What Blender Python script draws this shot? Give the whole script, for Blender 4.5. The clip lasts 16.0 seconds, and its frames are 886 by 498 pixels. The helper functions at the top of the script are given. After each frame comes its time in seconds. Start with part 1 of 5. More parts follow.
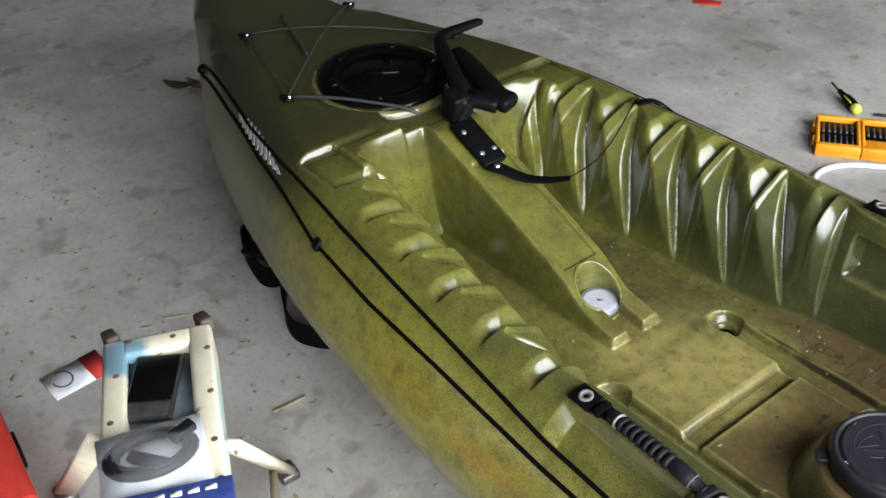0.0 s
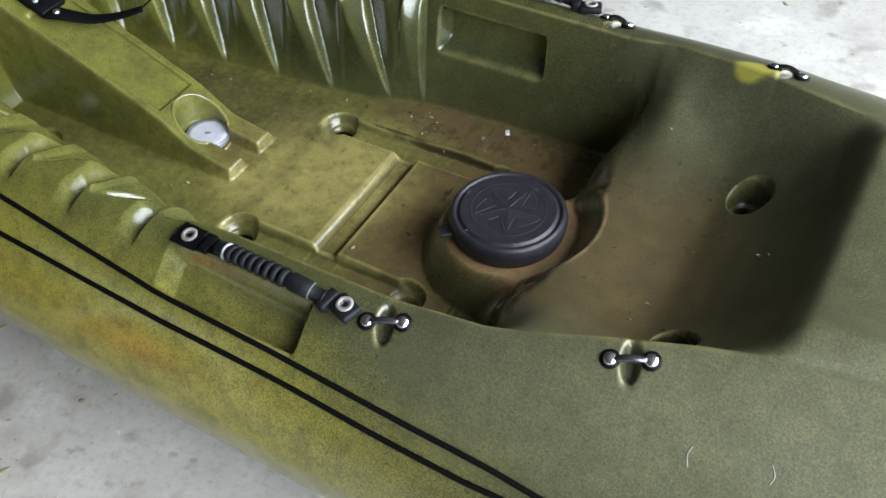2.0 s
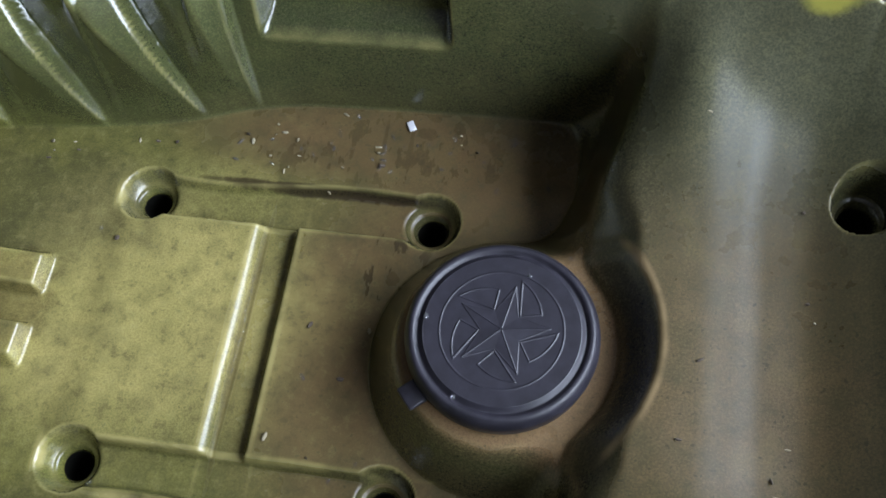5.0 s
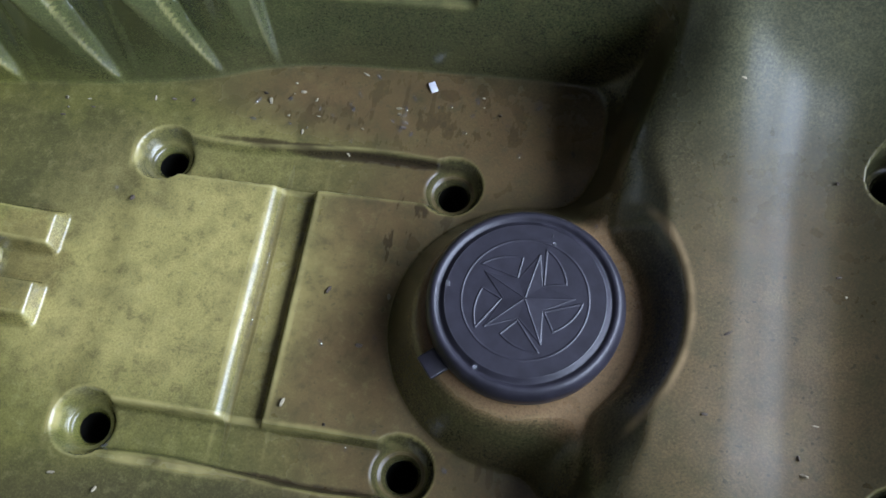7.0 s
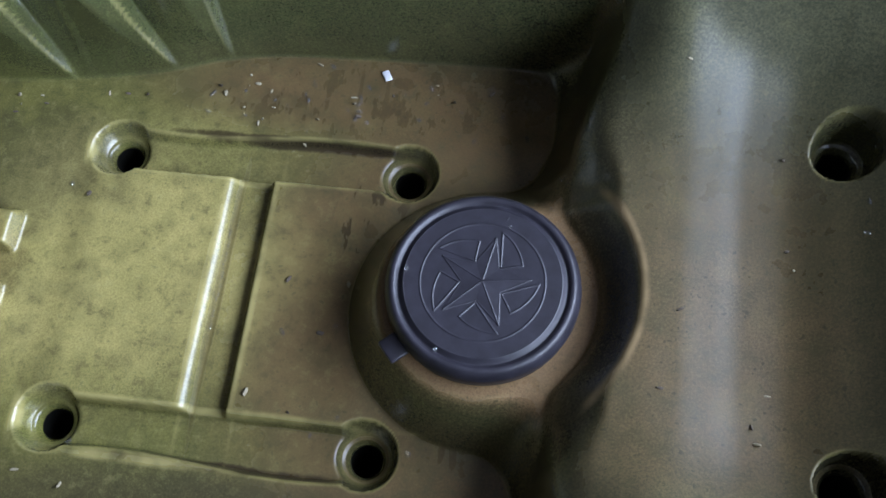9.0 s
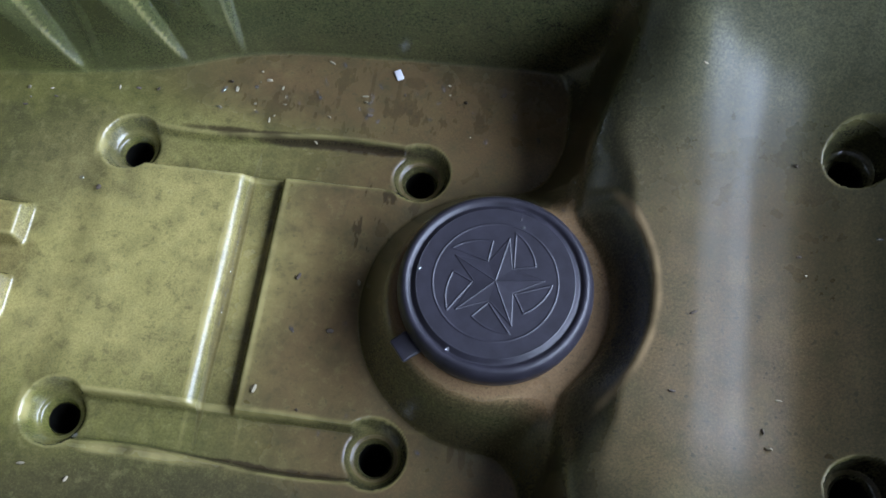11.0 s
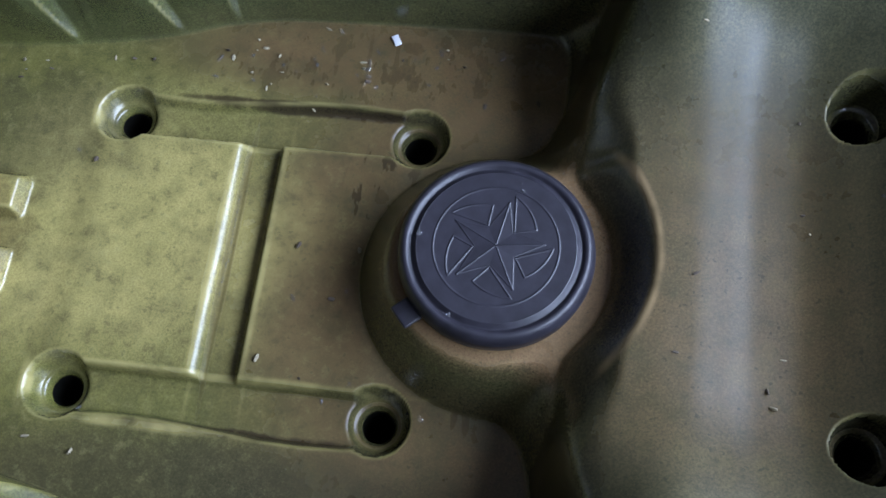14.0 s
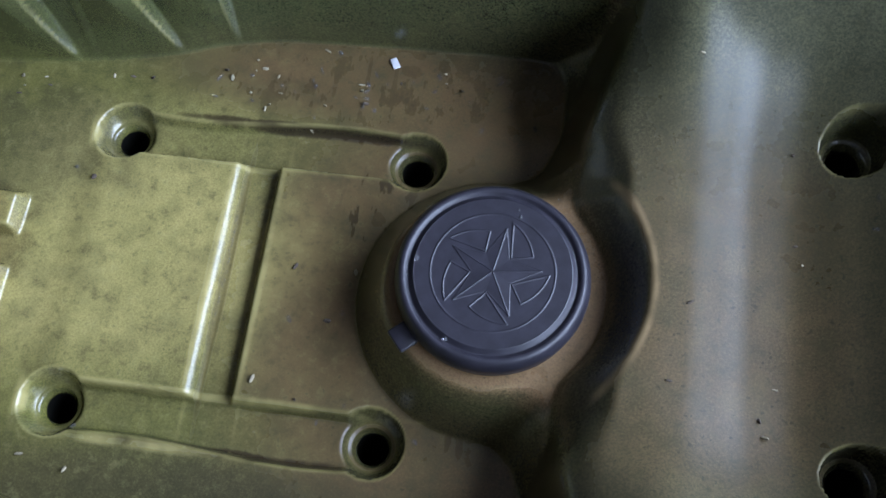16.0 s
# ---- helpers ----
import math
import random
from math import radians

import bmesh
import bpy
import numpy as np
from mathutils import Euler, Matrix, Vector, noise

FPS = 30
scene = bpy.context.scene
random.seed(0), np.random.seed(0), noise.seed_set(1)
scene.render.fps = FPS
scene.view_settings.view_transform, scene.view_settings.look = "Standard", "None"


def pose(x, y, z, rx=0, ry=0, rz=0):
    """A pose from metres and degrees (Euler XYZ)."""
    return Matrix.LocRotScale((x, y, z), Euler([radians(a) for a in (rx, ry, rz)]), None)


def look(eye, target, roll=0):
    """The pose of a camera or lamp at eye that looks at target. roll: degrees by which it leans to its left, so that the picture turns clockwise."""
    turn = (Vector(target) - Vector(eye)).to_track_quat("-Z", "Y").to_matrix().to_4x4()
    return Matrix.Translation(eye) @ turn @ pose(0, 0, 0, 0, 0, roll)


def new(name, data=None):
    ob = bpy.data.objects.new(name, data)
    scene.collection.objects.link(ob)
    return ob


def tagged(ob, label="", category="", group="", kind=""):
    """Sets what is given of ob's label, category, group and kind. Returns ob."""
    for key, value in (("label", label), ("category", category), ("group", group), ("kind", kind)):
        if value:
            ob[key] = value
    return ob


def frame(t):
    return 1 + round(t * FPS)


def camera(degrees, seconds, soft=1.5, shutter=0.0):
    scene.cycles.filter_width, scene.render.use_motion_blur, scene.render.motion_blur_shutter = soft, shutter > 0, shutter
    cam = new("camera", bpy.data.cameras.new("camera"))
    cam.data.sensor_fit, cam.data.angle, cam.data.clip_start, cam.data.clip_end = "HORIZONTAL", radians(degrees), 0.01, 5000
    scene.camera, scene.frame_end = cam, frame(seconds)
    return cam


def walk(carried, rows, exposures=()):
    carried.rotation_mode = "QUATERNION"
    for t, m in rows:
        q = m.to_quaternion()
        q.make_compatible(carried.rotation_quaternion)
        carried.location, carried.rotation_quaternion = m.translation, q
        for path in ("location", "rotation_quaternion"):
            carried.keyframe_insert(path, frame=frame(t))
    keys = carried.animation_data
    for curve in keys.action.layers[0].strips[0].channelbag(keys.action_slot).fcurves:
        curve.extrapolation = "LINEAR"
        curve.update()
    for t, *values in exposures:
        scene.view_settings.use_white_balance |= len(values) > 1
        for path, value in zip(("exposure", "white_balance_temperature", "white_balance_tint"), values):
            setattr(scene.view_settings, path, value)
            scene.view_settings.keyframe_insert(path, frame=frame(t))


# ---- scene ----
EXPOSURES = [(0.0, -0.08, 6800, 12), (1.5, -0.1, 6550, 12), (2.2, -0.1, 6450, 9), (3.5, 0.0, 6250, 9), (6.0, 0.21, 5650, 17), (9.0, 0.21, 5450, 17), (16.0, 0.18, 5250, 18)]
cam = camera(47.54, 16.0, soft=1.6)
# seconds, eye in metres (floor at z = 0, kayak axis along x, bow towards -x), turn in degrees
ROWS = [
    (0.0, 0.3483, -0.9034, 1.1578, 53.75, 2.78, 52.04),
    (0.5, 0.4207, -0.8804, 1.1275, 49.83, 3.93, 42.53),
    (1.0, 0.4595, -0.8581, 1.1157, 47.73, 4.65, 37.45),
    (1.5, 0.4715, -0.8467, 1.1100, 46.53, 4.35, 34.89),
    (2.0, 0.4013, -0.7964, 1.0837, 43.70, 2.23, 29.75),
    (2.5, 0.2699, -0.7012, 1.0686, 40.11, 2.74, 24.03),
    (3.0, 0.2269, -0.5409, 1.0338, 38.61, 5.58, 24.47),
    (3.5, 0.1795, -0.3946, 0.9763, 34.73, 5.34, 22.46),
    (3.7, 0.1331, -0.3452, 0.9510, 30.65, 3.91, 17.21),
    (5.8, 0.0459, -0.2515, 0.9162, 24.09, 4.51, 8.24),
    (6.0, 0.0451, -0.2482, 0.9131, 23.50, 4.43, 8.85),
    (6.5, 0.0396, -0.2455, 0.9147, 22.95, 4.22, 9.34),
    (7.0, 0.0375, -0.2500, 0.9137, 22.95, 4.51, 9.72),
    (7.5, 0.0365, -0.2534, 0.9153, 23.15, 4.45, 9.49),
    (8.0, 0.0380, -0.2551, 0.9160, 23.11, 3.92, 8.94),
    (8.5, 0.0417, -0.2580, 0.9152, 22.68, 3.72, 8.26),
    (9.0, 0.0441, -0.2578, 0.9206, 22.34, 3.25, 7.40),
    (9.5, 0.0417, -0.2614, 0.9192, 22.79, 3.41, 7.76),
    (11.8, 0.0229, -0.2627, 0.9210, 22.05, 1.88, 8.39),
    (12.0, 0.0280, -0.2613, 0.9172, 21.49, 2.02, 8.52),
    (12.5, 0.0269, -0.2577, 0.9172, 21.05, 2.36, 8.50),
    (13.0, 0.0266, -0.2585, 0.9095, 20.53, 2.63, 9.06),
    (13.5, 0.0314, -0.2601, 0.9108, 20.97, 3.19, 8.24),
    (14.0, 0.0323, -0.2652, 0.9124, 20.98, 3.09, 7.30),
    (14.5, 0.0334, -0.2652, 0.9171, 21.38, 2.48, 6.81),
    (15.0, 0.0324, -0.2669, 0.9146, 20.74, 1.82, 7.22),
    (15.5, 0.0323, -0.2612, 0.9158, 20.66, 1.59, 7.27),
    (16.0, 0.0226, -0.2568, 0.9236, 21.45, 1.99, 7.80),
]
walk(cam, [(t, pose(x, y, z, rx, ry, rz)) for t, x, y, z, rx, ry, rz in ROWS], EXPOSURES)

# ---- light: an overcast day through the open garage door at +x ----
world = bpy.data.worlds.new("sky")
scene.world = world
world.use_nodes = True
wn = world.node_tree
sky = wn.nodes.new("ShaderNodeTexSky")
sky.sky_type, sky.sun_disc = "NISHITA", False
sky.sun_elevation, sky.sun_rotation = radians(50), radians(-60)
wn.links.new(sky.outputs[0], wn.nodes["Background"].inputs[0])
wn.nodes["Background"].inputs[1].default_value = 0.1

DOOR_X, SIDE_Y, BACK_X, CEIL = 1.6, 3.4, -5.0, 2.7
DOOR_TOP, DOOR_Y, DOOR_W = 2.35, -0.12, 3.7  # the open doorway


def area_lamp(name, m, sx, sy, power, colour):
    data = bpy.data.lights.new(name, "AREA")
    data.shape, data.size, data.size_y, data.energy, data.color = "RECTANGLE", sx, sy, power, colour
    ob = new(name, data)
    ob.matrix_world = m
    return ob


area_lamp("door_daylight", look((DOOR_X, DOOR_Y, 1.16), (DOOR_X - 1, DOOR_Y, 1.16)), DOOR_W - 0.1, 2.25, 410, (0.86, 0.94, 1.0))

# ---- materials ----
def mat(name, rough=0.5, metal=0.0, colour=None):
    m = bpy.data.materials.new(name)
    m.use_nodes = True
    nt = m.node_tree
    b = nt.nodes["Principled BSDF"]
    b.inputs["Roughness"].default_value = rough
    b.inputs["Metallic"].default_value = metal
    if colour:
        b.inputs["Base Color"].default_value = (*colour, 1)
    return m, nt, b


def nd(nt, kind, **kw):
    n = nt.nodes.new(kind)
    for k, v in kw.items():
        if k in n.inputs:
            n.inputs[k].default_value = v
    return n


def noise_tex(nt, vec, scale, detail=3.0, rough=0.55):
    n = nd(nt, "ShaderNodeTexNoise", Scale=scale, Detail=detail, Roughness=rough)
    nt.links.new(vec, n.inputs["Vector"])
    return n.outputs["Fac"]


def ramp(nt, fac, stops):
    r = nt.nodes.new("ShaderNodeValToRGB")
    e = r.color_ramp.elements
    while len(e) < len(stops):
        e.new(0.5)
    for el, (p, c) in zip(e, stops):
        el.position, el.color = p, ((*c, 1) if not isinstance(c, (int, float)) else (c, c, c, 1))
    nt.links.new(fac, r.inputs[0])
    return r.outputs[0]


def mix(nt, fac, a, b, kind="MIX"):
    m = nt.nodes.new("ShaderNodeMix")
    m.data_type, m.blend_type = "RGBA", kind
    for sock, v in ((m.inputs["Factor"], fac), (m.inputs["A"], a), (m.inputs["B"], b)):
        if hasattr(v, "is_linked"):
            nt.links.new(v, sock)
        elif isinstance(v, tuple):
            sock.default_value = (*v, 1)
        else:
            sock.default_value = v
    return m.outputs["Result"]


def math_node(nt, op, a, b=0.0, clamp=False):
    m = nt.nodes.new("ShaderNodeMath")
    m.operation, m.use_clamp = op, clamp
    for s, v in zip(m.inputs, (a, b)):
        if hasattr(v, "is_linked"):
            nt.links.new(v, s)
        else:
            s.default_value = v
    return m.outputs[0]


def bump(nt, b, height, strength, dist=0.001):
    n = nd(nt, "ShaderNodeBump", Strength=strength, Distance=dist)
    nt.links.new(height, n.inputs["Height"])
    nt.links.new(n.outputs[0], b.inputs["Normal"])


def obj_coord(nt):
    return nt.nodes.new("ShaderNodeTexCoord").outputs["Object"]


def blob(nt, co, cx, cy, cz, rx, ry, rz, warp=0.3, scale=14.0, soft=0.35):
    """A stain: 1 inside an ellipsoid with a ragged edge, 0 outside."""
    mp = nt.nodes.new("ShaderNodeMapping")
    mp.vector_type = "TEXTURE"
    mp.inputs["Location"].default_value, mp.inputs["Scale"].default_value = (cx, cy, cz), (rx, ry, rz)
    nt.links.new(co, mp.inputs["Vector"])
    ln = nt.nodes.new("ShaderNodeVectorMath")
    ln.operation = "LENGTH"
    nt.links.new(mp.outputs[0], ln.inputs[0])
    d = math_node(nt, "ADD", ln.outputs["Value"], math_node(nt, "MULTIPLY", math_node(nt, "SUBTRACT", noise_tex(nt, co, scale, 4.0, 0.6), 0.5), warp * 2))
    mr = nd(nt, "ShaderNodeMapRange")
    mr.interpolation_type = "SMOOTHSTEP"
    nt.links.new(d, mr.inputs["Value"])
    for k, v in (("From Min", 1 - soft), ("From Max", 1 + soft), ("To Min", 1.0), ("To Max", 0.0)):
        mr.inputs[k].default_value = v
    return mr.outputs[0]


def plastic_hull():
    m, nt, b = mat("moulded_olive_plastic", 0.4)
    co = obj_coord(nt)
    big = noise_tex(nt, co, 4.0, 5.0, 0.65)
    sep = nt.nodes.new("ShaderNodeSeparateXYZ")
    nt.links.new(co, sep.inputs[0])
    # the moulded colour runs from yellow olive at the bow to green brown at the stern
    run = nd(nt, "ShaderNodeMapRange")
    nt.links.new(sep.outputs[0], run.inputs["Value"])
    run.inputs["From Min"].default_value, run.inputs["From Max"].default_value = -0.5, 0.1
    tone = math_node(nt, "ADD", math_node(nt, "MULTIPLY", run.outputs[0], 0.5), math_node(nt, "MULTIPLY", big, 0.6))
    # towards the bow the upper deck is mixed to a much darker olive
    bow = nd(nt, "ShaderNodeMapRange")
    bow.interpolation_type = "SMOOTHSTEP"
    nt.links.new(sep.outputs[0], bow.inputs["Value"])
    for key, val in (("From Min", -0.76), ("From Max", -0.95), ("To Min", 0.0), ("To Max", 0.97)):
        bow.inputs[key].default_value = val
    base = ramp(nt, tone, [(0.25, (0.158, 0.155, 0.028)), (0.5, (0.082, 0.085, 0.023)), (0.8, (0.034, 0.032, 0.016))])
    top = nd(nt, "ShaderNodeMapRange")
    top.interpolation_type = "SMOOTHSTEP"
    nt.links.new(sep.outputs[2], top.inputs["Value"])
    top.inputs["From Min"].default_value, top.inputs["From Max"].default_value = 0.24, 0.31
    base = mix(nt, math_node(nt, "MULTIPLY", bow.outputs[0], top.outputs[0]), base, (0.029, 0.027, 0.010))
    # paler skin of the seat and the stern's upper deck, sky sheen put into colour
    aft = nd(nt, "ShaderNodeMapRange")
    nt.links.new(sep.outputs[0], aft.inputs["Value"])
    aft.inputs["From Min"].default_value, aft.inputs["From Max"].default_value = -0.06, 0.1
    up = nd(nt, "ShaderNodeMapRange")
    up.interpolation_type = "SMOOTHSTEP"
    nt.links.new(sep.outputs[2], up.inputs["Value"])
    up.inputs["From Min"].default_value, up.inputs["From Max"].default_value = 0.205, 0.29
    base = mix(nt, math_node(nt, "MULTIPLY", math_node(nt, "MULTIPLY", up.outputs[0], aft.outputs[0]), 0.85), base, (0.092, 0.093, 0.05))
    # yellower swirl of the moulding on the near flank
    base = mix(nt, math_node(nt, "MULTIPLY", blob(nt, co, -0.38, -0.38, 0.18, 0.48, 0.095, 0.15, 0.3, 5.0, 0.5), 0.8), base, (0.29, 0.262, 0.044))
    # darker green over the far wall, shade of its scoops put into the colour
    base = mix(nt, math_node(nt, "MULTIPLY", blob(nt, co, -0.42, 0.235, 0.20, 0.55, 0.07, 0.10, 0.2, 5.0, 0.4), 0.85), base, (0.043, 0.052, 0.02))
    # dust kept to what faces up, its paler colour painting in overhead light
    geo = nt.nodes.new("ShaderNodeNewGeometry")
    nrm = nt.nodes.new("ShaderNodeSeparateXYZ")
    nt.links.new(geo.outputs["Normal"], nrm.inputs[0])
    facing_up = ramp(nt, nrm.outputs[2], [(0.55, 0.2), (0.95, 1.0)])
    olive = math_node(nt, "MULTIPLY", math_node(nt, "MULTIPLY", blob(nt, co, -0.42, 0.0, 0.12, 0.42, 0.25, 0.05, 0.2, 9.0, 0.3), facing_up), 0.65)
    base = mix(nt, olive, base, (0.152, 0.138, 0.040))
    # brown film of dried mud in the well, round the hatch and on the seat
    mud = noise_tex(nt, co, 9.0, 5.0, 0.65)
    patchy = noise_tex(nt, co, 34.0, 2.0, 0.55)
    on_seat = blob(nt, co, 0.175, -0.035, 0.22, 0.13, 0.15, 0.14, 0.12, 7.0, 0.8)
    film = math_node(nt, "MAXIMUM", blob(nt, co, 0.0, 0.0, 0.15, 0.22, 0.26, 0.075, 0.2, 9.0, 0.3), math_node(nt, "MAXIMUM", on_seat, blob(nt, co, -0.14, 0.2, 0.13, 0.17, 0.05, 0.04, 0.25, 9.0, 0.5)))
    film = math_node(nt, "MULTIPLY", math_node(nt, "MULTIPLY", film, facing_up), ramp(nt, mud, [(0.25, 0.65), (0.65, 0.95)]))
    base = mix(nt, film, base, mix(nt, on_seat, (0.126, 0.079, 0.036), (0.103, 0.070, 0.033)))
    # brown-black in the trench round the hatch, its shade put into the colour
    trench_shade = math_node(nt, "MULTIPLY", blob(nt, co, 0.01, 0.0, 0.138, 0.118, 0.125, 0.038, 0.1, 16.0, 0.2), ramp(nt, mud, [(0.25, 0.95), (0.7, 0.75)]))
    base = mix(nt, trench_shade, base, (0.040, 0.029, 0.014))
    # darker brown strip along the near side of the footwell floor
    near_strip = math_node(nt, "MULTIPLY", blob(nt, co, -0.2, -0.205, 0.13, 0.28, 0.055, 0.03, 0.25, 12.0, 0.4), 0.75)
    base = mix(nt, near_strip, base, (0.052, 0.042, 0.022))
    heel = math_node(nt, "MULTIPLY", blob(nt, co, -0.31, 0.02, 0.14, 0.13, 0.12, 0.03, 0.35, 10.0, 0.4), ramp(nt, mud, [(0.3, 0.95), (0.7, 0.5)]))
    base = mix(nt, heel, base, (0.37, 0.31, 0.105))
    murk = math_node(nt, "MULTIPLY", blob(nt, co, -0.5, 0.1, 0.13, 0.2, 0.07, 0.02, 0.5, 22.0, 0.3), 0.55)
    base = mix(nt, murk, base, (0.04, 0.035, 0.018))
    grime = blob(nt, co, -0.432, 0.0, 0.15, 0.035, 0.05, 0.03, 0.7, 70.0, 0.3)
    base = mix(nt, math_node(nt, "MULTIPLY", grime, 0.5), base, (0.09, 0.06, 0.02))
    # clouded wear: darker and yellower patches
    base = mix(nt, math_node(nt, "MULTIPLY", ramp(nt, patchy, [(0.3, 1.0), (0.56, 0.0)]), 0.4), base, (0.045, 0.042, 0.018))
    base = mix(nt, math_node(nt, "MULTIPLY", ramp(nt, patchy, [(0.54, 0.0), (0.7, 1.0)]), 0.14), base, (0.16, 0.14, 0.05))
    # worn brown flange round the hatch
    worn = math_node(nt, "MULTIPLY", math_node(nt, "MULTIPLY", facing_up, 0.8), blob(nt, co, 0.0, 0.0, 0.188, 0.145, 0.15, 0.015, 0.12, 20.0, 0.2))
    base = mix(nt, worn, base, (0.215, 0.134, 0.066))
    # fine dark and pale speckle of the moulded camouflage
    grain = noise_tex(nt, co, 560.0, 3.0, 0.85)
    dark = ramp(nt, grain, [(0.40, 1.0), (0.56, 0.0)])
    base = mix(nt, math_node(nt, "MULTIPLY", dark, math_node(nt, "SUBTRACT", math_node(nt, "ADD", math_node(nt, "MULTIPLY", run.outputs[0], 0.25), 0.45), math_node(nt, "ADD", math_node(nt, "MULTIPLY", film, 0.42), math_node(nt, "MULTIPLY", olive, 0.35)), True)), base, (0.020, 0.021, 0.012))
    base = mix(nt, math_node(nt, "MULTIPLY", ramp(nt, grain, [(0.56, 0.0), (0.7, 1.0)]), 0.15), base, (0.24, 0.225, 0.10))
    worn_spots = noise_tex(nt, co, 95.0, 4.0, 0.7)
    base = mix(nt, math_node(nt, "MULTIPLY", ramp(nt, worn_spots, [(0.3, 1.0), (0.47, 0.0)]), 0.45), base, (0.04, 0.038, 0.018))
    base = mix(nt, math_node(nt, "MULTIPLY", math_node(nt, "MULTIPLY", ramp(nt, worn_spots, [(0.54, 0.0), (0.72, 1.0)]), 0.35), olive), base, (0.33, 0.30, 0.12))
    coarse = noise_tex(nt, co, 420.0, 2.0, 0.6)
    rind = math_node(nt, "MULTIPLY", run.outputs[0], math_node(nt, "SUBTRACT", 1.0, film))
    base = mix(nt, math_node(nt, "MULTIPLY", math_node(nt, "MULTIPLY", ramp(nt, coarse, [(0.38, 1.0), (0.52, 0.0)]), 0.25), rind), base, (0.012, 0.013, 0.008))
    base = mix(nt, math_node(nt, "MULTIPLY", math_node(nt, "MULTIPLY", ramp(nt, coarse, [(0.54, 0.0), (0.68, 1.0)]), 0.2), rind), base, (0.15, 0.135, 0.06))
    dots = noise_tex(nt, co, 190.0, 2.0, 0.5)
    base = mix(nt, math_node(nt, "MULTIPLY", ramp(nt, dots, [(0.66, 0.0), (0.71, 1.0)]), math_node(nt, "ADD", math_node(nt, "MULTIPLY", run.outputs[0], 0.4), 0.15)), base, (0.02, 0.022, 0.012))
    # dark damp runs on the far side of the footwell
    mp = nt.nodes.new("ShaderNodeMapping")
    mp.inputs["Scale"].default_value = (1.0, 0.4, 0.4)
    nt.links.new(co, mp.inputs["Vector"])
    damp = noise_tex(nt, mp.outputs[0], 75.0, 3.0, 0.6)
    wet = math_node(nt, "MULTIPLY", blob(nt, co, -0.14, 0.192, 0.13, 0.13, 0.034, 0.02, 0.2, 20.0, 0.3), ramp(nt, damp, [(0.53, 0.0), (0.63, 0.42)]))
    wet2 = math_node(nt, "MULTIPLY", blob(nt, co, -0.105, 0.075, 0.13, 0.03, 0.045, 0.03, 0.4, 30.0, 0.4), ramp(nt, damp, [(0.52, 0.0), (0.58, 0.75)]))
    wet = math_node(nt, "MAXIMUM", wet, wet2)
    # single drips and puddled spots
    for cx, cy, rx, ry in ((-0.221, 0.177, 0.010, 0.018), (-0.137, 0.207, 0.0026, 0.020), (-0.112, 0.202, 0.0024, 0.022), (-0.165, 0.196, 0.0024, 0.018), (-0.098, 0.216, 0.009, 0.006), (-0.107, 0.065, 0.009, 0.017), (-0.021, -0.113, 0.0022, 0.009), (-0.0115, -0.117, 0.0024, 0.011), (-0.19, 0.187, 0.006, 0.007)):
        wet = math_node(nt, "MAXIMUM", wet, math_node(nt, "MULTIPLY", blob(nt, co, cx, cy, 0.133, rx, ry, 0.02, 0.6, 110.0, 0.6), 0.28))
    base = mix(nt, wet, base, (0.034, 0.025, 0.014))
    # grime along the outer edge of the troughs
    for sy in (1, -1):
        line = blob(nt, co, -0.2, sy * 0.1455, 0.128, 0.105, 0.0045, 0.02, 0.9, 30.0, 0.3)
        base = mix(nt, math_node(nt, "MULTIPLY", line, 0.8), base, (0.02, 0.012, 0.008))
    base = mix(nt, blob(nt, co, 0.213, 0.236, 0.345, 0.026, 0.013, 0.03, 0.35, 60.0, 0.25), base, (0.27, 0.25, 0.045))
    # brown line in the cross groove's corner, made matt to dull its highlight
    groove_brown = blob(nt, co, -0.2262, 0.0, 0.130, 0.0035, 0.115, 0.02, 0.3, 40.0, 0.4)
    base = mix(nt, math_node(nt, "MULTIPLY", groove_brown, 0.6), base, (0.06, 0.043, 0.018))
    # rubbed edges of the floor plates and round the scuppers
    rubbed = None
    for cx, cy, rx, ry in ((-0.215, 0.1025, 0.125, 0.0032), (-0.215, -0.1025, 0.125, 0.0032), (-0.27, -0.1475, 0.07, 0.004), (-0.2375, 0.0, 0.003, 0.105), (-0.1925, 0.0, 0.0026, 0.105), (-0.37, 0.125, 0.004, 0.02), (-0.37, -0.125, 0.004, 0.02)):
        line = blob(nt, co, cx, cy, 0.135, rx, ry, 0.02, 0.35, 45.0, 0.6)
        rubbed = line if rubbed is None else math_node(nt, "MAXIMUM", rubbed, line)
    base = mix(nt, math_node(nt, "MULTIPLY", rubbed, ramp(nt, patchy, [(0.35, 0.15), (0.62, 0.7)])), base, (0.34, 0.29, 0.11))
    # rubbed rim of the recess behind the hatch
    flat_co = nt.nodes.new("ShaderNodeVectorMath")
    flat_co.operation = "MULTIPLY"
    flat_co.inputs[1].default_value = (1, 1, 0)
    nt.links.new(co, flat_co.inputs[0])
    far = nt.nodes.new("ShaderNodeVectorMath")
    far.operation = "LENGTH"
    nt.links.new(flat_co.outputs[0], far.inputs[0])
    rim = math_node(nt, "MULTIPLY", ramp(nt, math_node(nt, "MULTIPLY", far.outputs["Value"], 5.0), [(0.565, 0.0), (0.582, 1.0), (0.592, 1.0), (0.612, 0.0)]), ramp(nt, sep.outputs[2], [(0.214, 0.0), (0.222, 1.0), (0.24, 1.0), (0.25, 0.0)]))
    rim = math_node(nt, "MULTIPLY", rim, ramp(nt, sep.outputs[0], [(0.055, 0.0), (0.075, 1.0)]))
